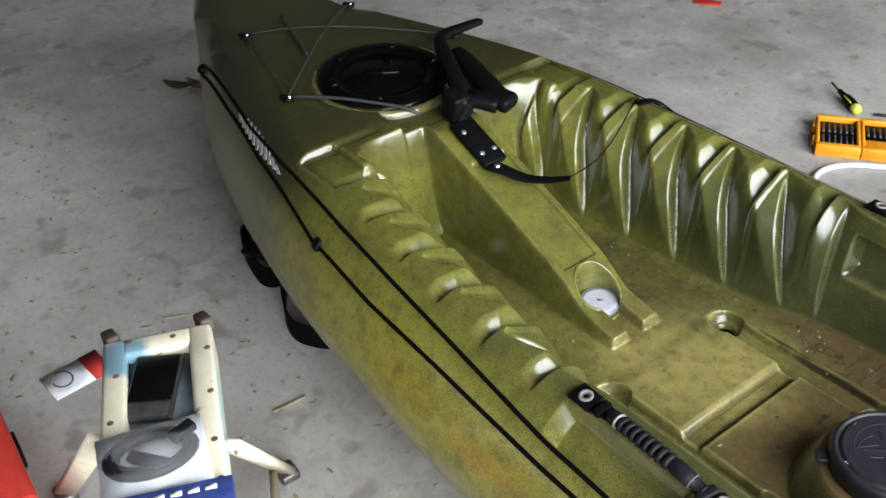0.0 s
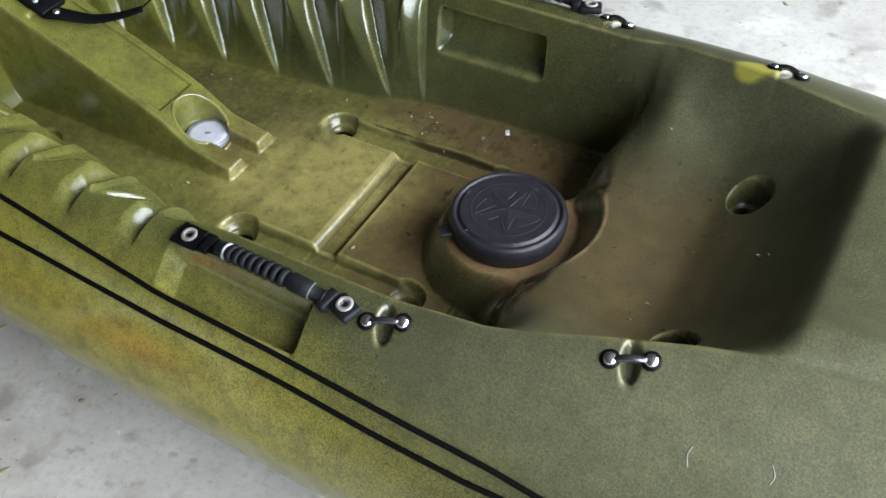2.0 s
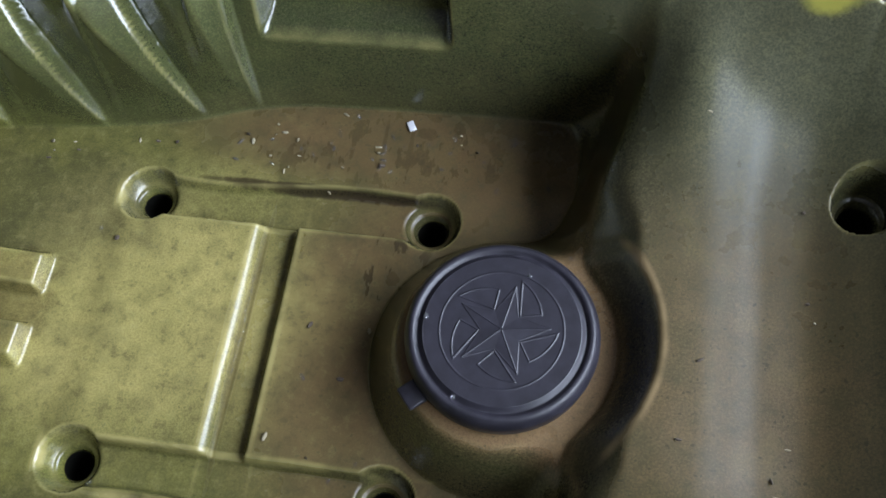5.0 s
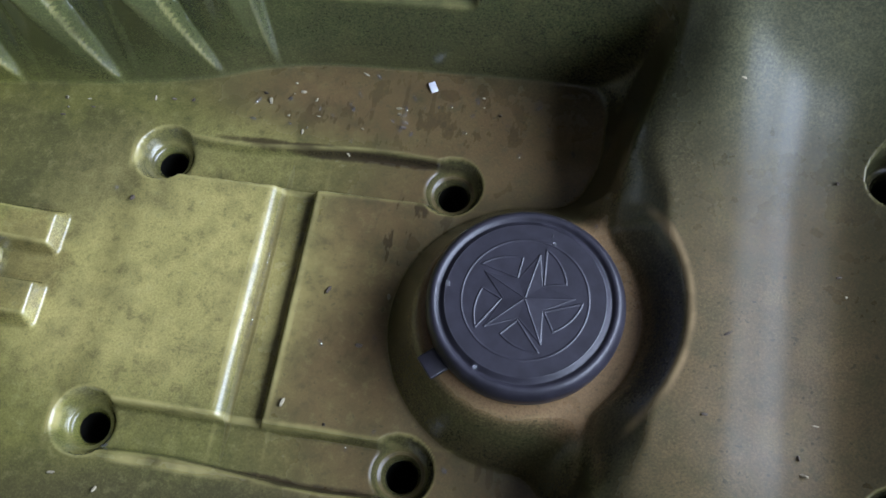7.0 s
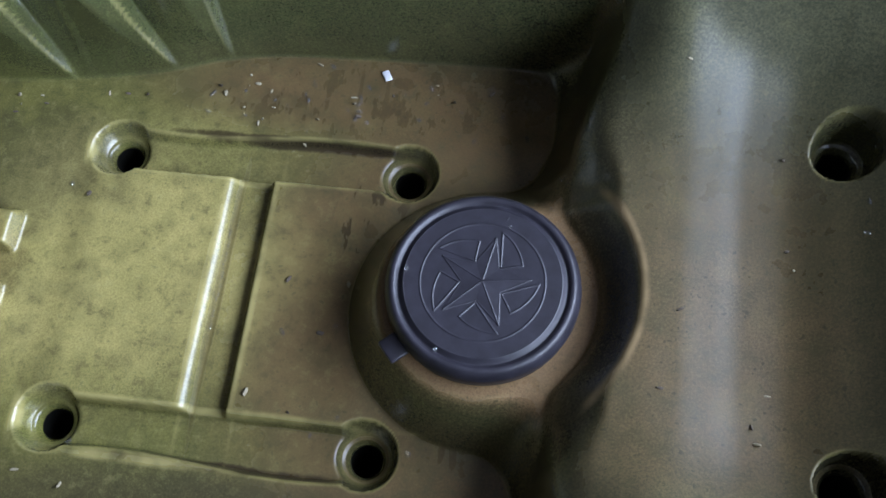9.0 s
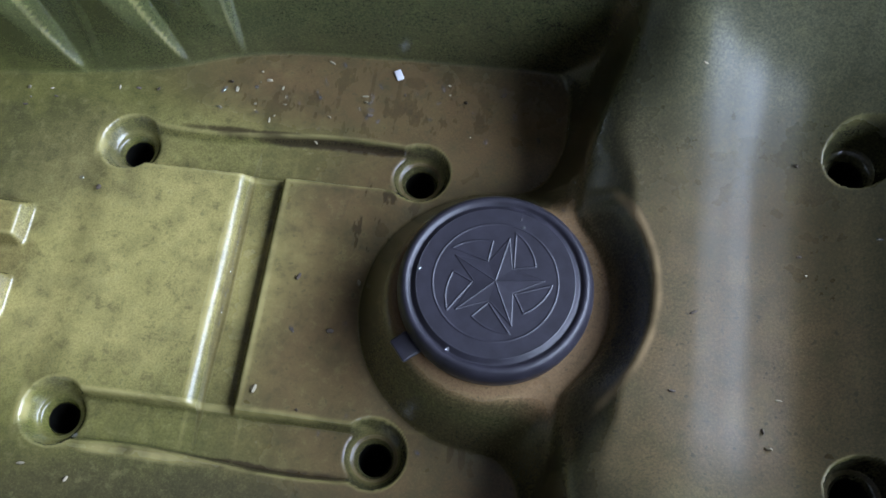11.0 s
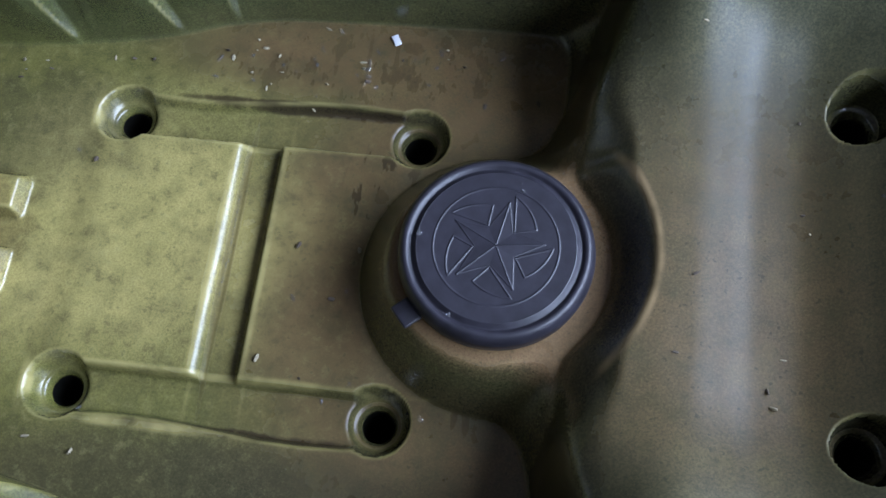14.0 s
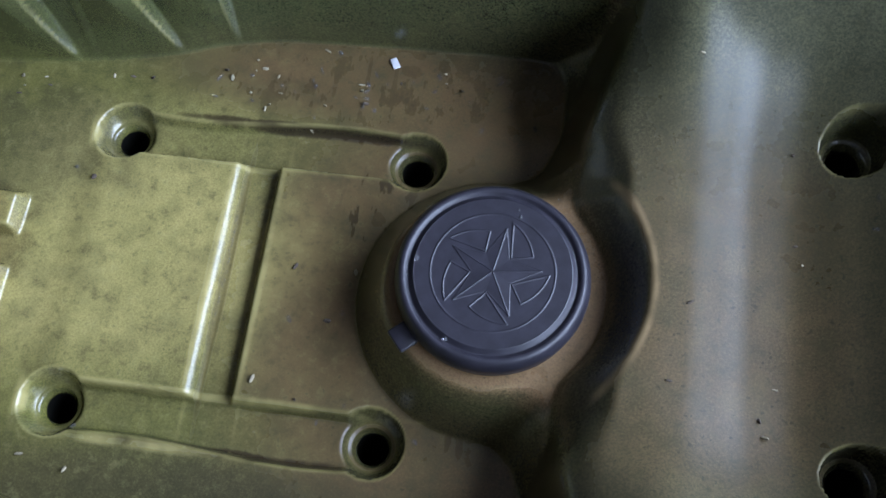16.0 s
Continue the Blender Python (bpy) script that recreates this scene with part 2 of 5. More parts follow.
    base = mix(nt, math_node(nt, "MULTIPLY", rim, ramp(nt, patchy, [(0.35, 0.3), (0.6, 0.75)])), base, (0.30, 0.21, 0.11))
    # worn yellow edges, broken up
    edge = math_node(nt, "MULTIPLY", ramp(nt, geo.outputs["Pointiness"], [(0.513, 0.0), (0.555, 1.0)]), ramp(nt, patchy, [(0.35, 0.2), (0.6, 0.65)]))
    low = nd(nt, "ShaderNodeMapRange")
    nt.links.new(sep.outputs[2], low.inputs["Value"])
    for key, val in (("From Min", 0.15), ("From Max", 0.22), ("To Min", 1.0), ("To Max", 0.6)):
        low.inputs[key].default_value = val
    base = mix(nt, math_node(nt, "MULTIPLY", edge, low.outputs[0]), base, (0.27, 0.235, 0.085))
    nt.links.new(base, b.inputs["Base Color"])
    rr = noise_tex(nt, co, 45.0, 4.0)
    rough = math_node(nt, "ADD", math_node(nt, "MULTIPLY", rr, 0.14), 0.11)
    rough = math_node(nt, "ADD", rough, math_node(nt, "MULTIPLY", film, 0.13))
    rough = math_node(nt, "ADD", rough, math_node(nt, "MULTIPLY", math_node(nt, "MULTIPLY", up.outputs[0], aft.outputs[0]), 0.17))
    rough = math_node(nt, "ADD", rough, math_node(nt, "MULTIPLY", olive, 0.06))
    rough = math_node(nt, "ADD", rough, math_node(nt, "MULTIPLY", rubbed, 0.06))
    gloss = math_node(nt, "SUBTRACT", 0.62, math_node(nt, "MULTIPLY", math_node(nt, "MAXIMUM", film, olive), 0.42))
    gloss = math_node(nt, "SUBTRACT", gloss, math_node(nt, "MULTIPLY", groove_brown, 0.45), True)
    rough = math_node(nt, "ADD", rough, math_node(nt, "MULTIPLY", groove_brown, 0.3))
    nt.links.new(gloss, b.inputs["Specular IOR Level"])
    rough = math_node(nt, "SUBTRACT", rough, math_node(nt, "MULTIPLY", wet, 0.15))
    nt.links.new(rough, b.inputs["Roughness"])
    # the moulded skin keeps a thin gloss off the film and the paler upper skin
    nt.links.new(math_node(nt, "MULTIPLY", math_node(nt, "SUBTRACT", 1.0, math_node(nt, "MAXIMUM", math_node(nt, "MULTIPLY", math_node(nt, "MAXIMUM", film, olive), 1.6), math_node(nt, "MULTIPLY", up.outputs[0], aft.outputs[0])), True), 0.2), b.inputs["Coat Weight"])
    b.inputs["Coat Roughness"].default_value = 0.09
    bump(nt, b, grain, 0.17, 0.0006)
    return m


def concrete():
    m, nt, b = mat("worn_concrete", 0.75)
    co = obj_coord(nt)
    a = noise_tex(nt, co, 1.5, 7.0, 0.68)
    c = ramp(nt, a, [(0.33, (0.25, 0.225, 0.205)), (0.5, (0.39, 0.368, 0.345)), (0.66, (0.50, 0.485, 0.46))])
    patch = noise_tex(nt, co, 5.5, 6.0, 0.7)
    c = mix(nt, math_node(nt, "MULTIPLY", ramp(nt, patch, [(0.56, 0.0), (0.66, 1.0)]), 0.45), c, (0.60, 0.595, 0.585))
    c = mix(nt, math_node(nt, "MULTIPLY", ramp(nt, patch, [(0.3, 1.0), (0.42, 0.0)]), 0.4), c, (0.22, 0.19, 0.165))
    f = noise_tex(nt, co, 70.0, 6.0, 0.75)
    c = mix(nt, math_node(nt, "MULTIPLY", ramp(nt, f, [(0.32, 1.0), (0.5, 0.0)]), 0.4), c, (0.19, 0.175, 0.16))
    for sc, lo, amt in ((13.0, 0.61, 0.4), (30.0, 0.65, 0.4), (110.0, 0.7, 0.5)):
        spots = noise_tex(nt, co, sc, 2.0, 0.5)
        c = mix(nt, math_node(nt, "MULTIPLY", ramp(nt, spots, [(lo, 0.0), (lo + 0.09, 1.0)]), amt), c, (0.1, 0.08, 0.07))
    pale = noise_tex(nt, co, 60.0, 3.0, 0.6)
    c = mix(nt, math_node(nt, "MULTIPLY", ramp(nt, pale, [(0.69, 0.0), (0.73, 1.0)]), 0.6), c, (0.68, 0.66, 0.62))
    nt.links.new(c, b.inputs["Base Color"])
    bump(nt, b, f, 0.3, 0.002)
    return m


def plain(name, colour, rough, metal=0.0, grain=90.0, amount=0.35, relief=0.15, gloss=0.5):
    m, nt, b = mat(name, rough, metal)
    b.inputs["Specular IOR Level"].default_value = gloss
    co = obj_coord(nt)
    n = noise_tex(nt, co, grain, 4.0, 0.6)
    lo, hi = tuple(v * (1 - amount) for v in colour), tuple(min(1.0, v * (1 + amount)) for v in colour)
    nt.links.new(ramp(nt, n, [(0.3, lo), (0.7, hi)]), b.inputs["Base Color"])
    bump(nt, b, n, relief, 0.0006)
    return m


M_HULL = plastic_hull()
M_FLOOR = concrete()
M_RUBBER = plain("black_rubber", (0.017, 0.0155, 0.021), 0.43, gloss=0.42)
M_BLACK = plain("black_plastic", (0.0035, 0.0035, 0.004), 0.42, gloss=0.08)
M_CORD = plain("black_cord", (0.0025, 0.0025, 0.0025), 0.7, grain=600, gloss=0.05)
M_GRIP = plain("dark_grey_rubber", (0.0075, 0.008, 0.0095), 0.5, gloss=0.14)
M_WEB = plain("black_webbing", (0.003, 0.003, 0.0034), 0.75, grain=500, gloss=0.05)
M_STEEL = plain("bright_steel", (0.7, 0.7, 0.72), 0.25, 1.0)
M_HOLE_SHADE = plain("hole_shade_black", (0.004, 0.004, 0.003), 0.6, gloss=0.1)
M_SCRATCH = plain("pale_scratch", (0.15, 0.15, 0.13), 0.6)
M_GLOSS = plain("glossy_black_plastic", (0.002, 0.002, 0.002), 0.14, gloss=0.13)
M_EYEBAR = plain("polished_dark_steel", (0.12, 0.12, 0.13), 0.22, 0.9)
M_DISC = plain("pale_lilac_plastic", (0.42, 0.42, 0.48), 0.5, amount=0.1)
M_WASHER = plain("dull_zinc", (0.22, 0.2, 0.19), 0.55, 0.1)
M_GREY = plain("grey_metal", (0.3, 0.31, 0.33), 0.35, 0.6)
M_DARKGREY = plain("dark_grey_plastic", (0.055, 0.058, 0.056), 0.5)
M_PALE = plain("pale_grey_ink", (0.38, 0.38, 0.38), 0.5)
M_CORD_GREY = plain("grey_cord", (0.026, 0.027, 0.026), 0.5, grain=600)
M_CORD_SLATE = plain("slate_cable", (0.006, 0.0075, 0.010), 0.45, gloss=0.25)
M_WHITE = plain("white_plastic", (0.62, 0.62, 0.66), 0.4, amount=0.06)
M_CARD = plain("white_card", (0.72, 0.74, 0.78), 0.6, amount=0.08)
M_STRAW = plain("dry_straw", (0.22, 0.19, 0.12), 0.8)
M_BARK = plain("dark_leaf_crumb", (0.055, 0.04, 0.026), 0.8)
M_CREAM = plain("cream_enamel", (0.62, 0.57, 0.44), 0.45, grain=25, amount=0.14)
_nt = M_CREAM.node_tree
_b = _nt.nodes["Principled BSDF"]
_src = _b.inputs["Base Color"].links[0].from_socket
_co = obj_coord(_nt)
_c = mix(_nt, math_node(_nt, "MULTIPLY", blob(_nt, _co, -0.135, -0.042, 0.33, 0.035, 0.03, 0.03, 0.4, 40.0, 0.3), 0.85), _src, (0.10, 0.25, 0.36))
_c = mix(_nt, math_node(_nt, "MULTIPLY", blob(_nt, _co, -0.02, 0.066, 0.3, 0.1, 0.01, 0.03, 0.5, 30.0, 0.3), 0.6), _c, (0.2, 0.4, 0.42))
_c = mix(_nt, ramp(_nt, noise_tex(_nt, _co, 55.0, 3.0, 0.6), [(0.66, 0.0), (0.72, 0.8)]), _c, (0.16, 0.09, 0.05))
_nt.links.new(_c, _b.inputs["Base Color"])
M_GREYBLUE = plain("grey_blue_paint", (0.12, 0.15, 0.18), 0.5, grain=30)
M_RUST = plain("brown_rust", (0.12, 0.06, 0.035), 0.85)
M_CLAMP = plain("dark_brown_iron", (0.05, 0.035, 0.026), 0.7)
M_DARKMETAL = plain("dark_steel", (0.13, 0.12, 0.115), 0.45, 0.7)
M_ALLOY = plain("worn_alloy", (0.42, 0.44, 0.47), 0.35, 0.6, grain=50)
M_PHONE = plain("phone_edge", (0.035, 0.035, 0.036), 0.3, 0.2)
M_SCREEN = plain("dusty_black_glass", (0.003, 0.003, 0.0035), 0.25, grain=140, gloss=0.1)
M_NAVY = plain("navy_print", (0.03, 0.05, 0.2), 0.5)
M_GREEN = plain("green_print", (0.12, 0.22, 0.04), 0.5)
M_RED = plain("red_plastic", (0.5, 0.04, 0.03), 0.45, amount=0.15)
M_ORANGE = plain("orange_plastic", (0.75, 0.29, 0.015), 0.45, amount=0.15)
M_ORANGE_CORD = plain("orange_rubber", (0.6, 0.14, 0.06), 0.5, amount=0.15)
M_YELLOW = plain("yellow_plastic", (0.6, 0.58, 0.08), 0.45)


def clear_plastic():
    m, nt, b = mat("clear_plastic", 0.12)
    b.inputs["Transmission Weight"].default_value = 0.95
    b.inputs["IOR"].default_value = 1.12
    b.inputs["Base Color"].default_value = (0.95, 0.96, 0.98, 1)
    return m


M_CLEAR = clear_plastic()
M_WATER = clear_plastic()
M_WATER.name = "water"
M_WATER.node_tree.nodes["Principled BSDF"].inputs["Roughness"].default_value = 0.03
M_WATER.node_tree.nodes["Principled BSDF"].inputs["IOR"].default_value = 1.33
M_WALL = plain("dark_unseen_wall", (0.05, 0.047, 0.044), 0.8, grain=6, amount=0.12)
M_CEIL = plain("dark_unseen_ceiling", (0.05, 0.046, 0.042), 0.85, grain=5, amount=0.1)

# ---- mesh helpers ----
def obj(name, bm, material, parent=None, label="", smooth=True):
    me = bpy.data.meshes.new(name)
    bm.to_mesh(me)
    bm.free()
    me.materials.append(material)
    if smooth:
        me.polygons.foreach_set("use_smooth", [True] * len(me.polygons))
    ob = new(name, me)
    if parent:
        ob.parent = parent
    if label:
        ob["label"] = label
    return ob


def part(name, bm, material, parent, label="", smooth=True):
    return obj(name, bm, material, parent, label, smooth)


def thing(name, label, category, m=None, group="", kind=""):
    ob = new(name)
    ob.empty_display_size = 0.05
    if m:
        ob.matrix_world = m
    return tagged(ob, label, category, group, kind)


def grid_mesh(name, rows, material, close=False):
    """rows: array (n, m, 3) of a sheet's vertices."""
    n, k, _ = rows.shape
    idx = np.arange(n * k).reshape(n, k)
    q = np.stack([idx[:-1, :-1], idx[1:, :-1], idx[1:, 1:], idx[:-1, 1:]], -1).reshape(-1, 4)
    me = bpy.data.meshes.new(name)
    me.vertices.add(n * k)
    me.vertices.foreach_set("co", rows.reshape(-1).astype(np.float32))
    me.loops.add(q.size)
    me.loops.foreach_set("vertex_index", q.reshape(-1).astype(np.int32))
    me.polygons.add(len(q))
    me.polygons.foreach_set("loop_start", (np.arange(len(q)) * 4).astype(np.int32))
    me.polygons.foreach_set("loop_total", np.full(len(q), 4, np.int32))
    me.update(calc_edges=True)
    me.validate()
    me.polygons.foreach_set("use_smooth", [True] * len(me.polygons))
    me.materials.append(material)
    return me


def lathe(profile, segs=48, bm=None, m=None):
    bm = bm or bmesh.new()
    m = m or Matrix()
    rings = []
    for r, z in profile:
        if r < 1e-6:
            rings.append([bm.verts.new(m @ Vector((0, 0, z)))])
        else:
            rings.append([bm.verts.new(m @ Vector((r * math.cos(a), r * math.sin(a), z))) for a in (2 * math.pi * i / segs for i in range(segs))])
    for a, b in zip(rings, rings[1:]):
        for i in range(segs):
            j = (i + 1) % segs
            if len(a) == 1 and len(b) > 1:
                bm.faces.new((a[0], b[i], b[j]))
            elif len(b) == 1 and len(a) > 1:
                bm.faces.new((a[i], b[0], a[j]))
            elif len(a) > 1:
                bm.faces.new((a[i], b[i], b[j], a[j]))
    bmesh.ops.recalc_face_normals(bm, faces=bm.faces)
    return bm


def sweep(points, section, bm=None, up=(0, 0, 1), caps=True, smooth_ends=None):
    """A section [(u, v)] (u sideways, v up) carried along points; scale per point may follow in smooth_ends."""
    bm = bm or bmesh.new()
    pts = [Vector(p) for p in points]
    rings = []
    for i, p in enumerate(pts):
        d = (pts[min(i + 1, len(pts) - 1)] - pts[max(i - 1, 0)]).normalized()
        side = d.cross(Vector(up))
        if side.length < 1e-4:
            side = d.cross(Vector((0, 1, 0)))
        side.normalize()
        v2 = side.cross(d).normalized()
        s = smooth_ends[i] if smooth_ends else 1.0
        rings.append([bm.verts.new(p + side * u * s + v2 * v * s) for u, v in section])
    k = len(section)
    for a, b in zip(rings, rings[1:]):
        for i in range(k):
            bm.faces.new((a[i], a[(i + 1) % k], b[(i + 1) % k], b[i]))
    if caps:
        bm.faces.new(rings[0][::-1])
        bm.faces.new(rings[-1])
    bmesh.ops.recalc_face_normals(bm, faces=bm.faces)
    return bm


def circle(r, n=8):
    return [(r * math.cos(2 * math.pi * i / n), r * math.sin(2 * math.pi * i / n)) for i in range(n)]


def rect(w, h):
    b = min(w, h) * 0.22
    return [(-w / 2 + b, -h / 2), (w / 2 - b, -h / 2), (w / 2, -h / 2 + b), (w / 2, h / 2 - b), (w / 2 - b, h / 2), (-w / 2 + b, h / 2), (-w / 2, h / 2 - b), (-w / 2, -h / 2 + b)]


def smooth_path(points, n=8):
    """Catmull-Rom through the points."""
    p = [Vector(q) for q in points]
    p = [p[0] * 2 - p[1]] + p + [p[-1] * 2 - p[-2]]
    out = []
    for i in range(1, len(p) - 2):
        for k in range(n):
            t = k / n
            a, b, c, d = p[i - 1], p[i], p[i + 1], p[i + 2]
            out.append(0.5 * (2 * b + (c - a) * t + (2 * a - 5 * b + 4 * c - d) * t * t + (3 * b - a - 3 * c + d) * t ** 3))
    out.append(p[-2])
    return out


def block(sx, sy, sz, m=None, bevel=0.0, seg=2, bm=None):
    """A bevelled box, its base on z = 0."""
    t = bmesh.new()
    bmesh.ops.create_cube(t, size=1.0, matrix=Matrix.Translation((0, 0, sz / 2)) @ Matrix.Diagonal((sx, sy, sz, 1)))
    if bevel:
        bmesh.ops.bevel(t, geom=t.edges[:], offset=bevel, segments=seg, profile=0.5, affect="EDGES")
    if m:
        t.transform(m)
    if bm is None:
        return t
    me = bpy.data.meshes.new("tmp")
    t.to_mesh(me)
    t.free()
    bm.from_mesh(me)
    bpy.data.meshes.remove(me)
    return bm


# ---- the garage ----
def flat(name, sx, sy, sz, x, y, z, material, label):
    ob = obj(name, block(sx, sy, sz), material, smooth=False)
    ob.location = (x, y, z)
    return tagged(ob, label, name.split("_")[0], kind="structure")


LX = DOOR_X - BACK_X
flat("floor", LX + 6, 2 * SIDE_Y + 0.4, 0.1, (DOOR_X + BACK_X) / 2 + 3, 0, -0.1, M_FLOOR, "worn grey concrete garage floor with stains")
# ceiling, walls and lintel are out of view, added dark to limit the light
flat("ceiling", LX, 2 * SIDE_Y + 0.4, 0.1, (DOOR_X + BACK_X) / 2, 0, CEIL, M_CEIL, "unseen garage ceiling, kept dark to cut bounced light")
flat("wall_north", LX, 0.15, CEIL, (DOOR_X + BACK_X) / 2, SIDE_Y + 0.08, 0, M_WALL, "unseen garage wall, kept dark to cut bounced light")
flat("wall_south", LX, 0.15, CEIL, (DOOR_X + BACK_X) / 2, -SIDE_Y - 0.08, 0, M_WALL, "unseen garage wall, kept dark to cut bounced light")
flat("wall_back", 0.15, 2 * SIDE_Y, CEIL, BACK_X - 0.08, 0, 0, M_WALL, "unseen garage wall, kept dark to cut bounced light")
flat("wall_door", 0.15, DOOR_W, CEIL - DOOR_TOP, DOOR_X + 0.08, DOOR_Y, DOOR_TOP, M_WALL, "unseen lintel that bounds the door light")
# piers out of view, added to block sky light beside the doorway
for name, y0, y1 in (("wall_door_north", DOOR_Y + DOOR_W / 2, SIDE_Y), ("wall_door_south", -SIDE_Y, DOOR_Y - DOOR_W / 2)):
    flat(name, 0.15, y1 - y0, CEIL, DOOR_X + 0.08, (y0 + y1) / 2, 0, M_WALL, "unseen wall beside the door, blocks sky light from the side")

# ---- the kayak ----
Z0 = 0.127  # height of the footwell datum over the floor


def sst(a, b, v):
    t = np.clip((v - a) / (b - a), 0, 1)
    return t * t * (3 - 2 * t)


def smin(a, b, k):
    h = np.clip(0.5 + 0.5 * (b - a) / k, 0, 1)
    return b + (a - b) * h - k * h * (1 - h)


def curve(x, xs, ys):
    """Smooth curve through a few stations (monotone cubic)."""
    xs, ys = np.array(xs, float), np.array(ys, float)
    d = np.diff(ys) / np.diff(xs)
    m = np.concatenate([[d[0]], np.where(d[:-1] * d[1:] > 0, 2 * d[:-1] * d[1:] / (d[:-1] + d[1:] + 1e-12), 0), [d[-1]]])
    x = np.clip(x, xs[0], xs[-1])
    i = np.clip(np.searchsorted(xs, x) - 1, 0, len(xs) - 2)
    h = xs[i + 1] - xs[i]
    t = (x - xs[i]) / h
    return (2 * t**3 - 3 * t**2 + 1) * ys[i] + (t**3 - 2 * t**2 + t) * h * m[i] + (-2 * t**3 + 3 * t**2) * ys[i + 1] + (t**3 - t**2) * h * m[i + 1]


def beam(x):
    return curve(x, [-1.82, -1.75, -1.55, -1.3, -1.0, -0.7, -0.3, 0.1, 0.45, 0.75, 1.0, 1.12, 1.16], [0.004, 0.045, 0.15, 0.25, 0.33, 0.377, 0.398, 0.405, 0.40, 0.34, 0.2, 0.06, 0.004])


def rim_y(x):
    return np.minimum(curve(x, [-1.8, -1.4, -1.1, -0.9, -0.7, -0.4, -0.23, 0.0, 0.12, 0.23, 0.33, 0.45, 0.7, 1.3], [0.002, 0.1, 0.2, 0.25, 0.27, 0.282, 0.284, 0.276, 0.255, 0.225, 0.195, 0.172, 0.16, 0.05]), 0.75 * beam(x))


def rim_h(x):
    return curve(x, [-1.82, -1.5, -1.2, -0.88, -0.5, -0.23, 0.01, 0.13, 0.25, 0.4, 0.7, 1.3], [0.24, 0.225, 0.22, 0.215, 0.2, 0.196, 0.196, 0.21, 0.226, 0.232, 0.225, 0.2])


FRONT = -0.855  # bow end of the footwell
CREST = 0.0985  # spacing of the crests beside the ribs


def deck_h(x, a):
    """Height of the deck beside the well, at the distance a from the middle line."""
    yr, b, hr = rim_y(x), beam(x), rim_h(x)
    w = np.clip((a - yr) / (b - yr), 0, 1)
    z = 0.05 + (hr - 0.05) * np.clip(1 - w ** 1.6, 0, 1) ** 0.75
    # notches that run out from the ribs
    out = curve(x, [-0.8, -0.68, -0.48, -0.28], [0.268, 0.288, 0.312, 0.322])
    skew = x + 0.026 + 0.1 * np.clip(a - out + 0.04, -0.02, 0.06)
    ph = ((skew + 0.287 + CREST / 2) / CREST) % 1.0 - 0.5
    on = sst(-0.91, -0.87, x) * (1 - sst(-0.25, -0.235, x))
    notch = sst(-0.14, 0.13, ph) * (1 - sst(0.15, 0.21, ph))
    z = z - 0.018 * notch * on * sst(out + 0.003, out - 0.034, a)
    # grip recess outside each handle
    dep = 0.017 + 0.011 * sst(-0.24, -0.08, x)
    z = z - dep * np.clip((x + 0.254) / 0.022, 0, 1) * (1 - sst(-0.074, -0.066, x)) * sst(0.298, 0.307, a) * (1 - sst(0.336, 0.346, a))
    # dimples under the deck eyes
    for cx, cy in ((0.012, 0.290), (0.248, 0.242)):
        z = z - 0.012 * (1 - sst(0.45, 1.0, np.hypot(((x - cx) * 0.94 - (a - cy) * 0.34) / 0.0105, ((x - cx) * 0.34 + (a - cy) * 0.94) / 0.024)))
    # sunk square pads by the front of the well
    z = z - 0.009 * sst(-0.905, -0.899, x) * (1 - sst(-0.797, -0.791, x)) * sst(0.205, 0.209, a) * (1 - sst(0.268, 0.272, a))
    return z


def tooth(x, v):
    """0 in the valleys, 1 on the crests, at the share v of the wall's height. A saw: long ramps face the bow, the facets that taper to the floor face the stern."""
    t = np.zeros_like(x + v)
    for k in range(-1, 6):
        if k < 0:
            crest, valley, last = -0.271 - 0.034 * v, -0.262 - 0.012 * v, -0.311 - 0.078 * v
        else:
            f = -0.312 - 0.0948 * k
            crest, valley, last = f - 0.004 - 0.126 * v, f + 0.002 - 0.078 * v, f - 0.0938 - 0.078 * v
        turn = 0.0045
        ramp_up = np.clip((x - last - turn) / (crest - last - turn), -1, 2)
        low = 1 - 0.62 * v
        facet = 1 - (1 - low) * np.clip((x - crest) / (valley - crest + 1e-6), 0, 1)
        drop = np.clip(low * (valley + turn - x) / turn, -1, 3)
        t = np.maximum(t, smin(smin(ramp_up, drop, 0.1), facet, 0.08))
    return np.clip(t, 0, 1) * sst(-0.845, -0.828, x)


def floor_y(x):
    """Half width of the well's floor."""
    return curve(x, [-0.95, -0.855, -0.79, -0.69, -0.6, -0.5, -0.4, -0.312, -0.267, -0.2, 0.0, 0.06, 0.12, 0.18, 0.24, 0.34, 0.5], [0.11, 0.128, 0.144, 0.156, 0.168, 0.180, 0.192, 0.210, 0.225, 0.235, 0.240, 0.235, 0.205, 0.18, 0.168, 0.15, 0.14])


def top_y(x):
    """Half width of the well at the rim."""
    scoop = curve(x, [-0.95, -0.86, -0.825, -0.79, -0.69, -0.6, -0.5, -0.4, -0.29, -0.24, -0.2, 0.0, 0.06, 0.5], [0.15, 0.172, 0.205, 0.228, 0.248, 0.262, 0.270, 0.276, 0.282, 0.268, 0.264, 0.262, 0.258, 0.257])
    return np.minimum(scoop, np.where(x > 0, rim_y(x), 0.3))


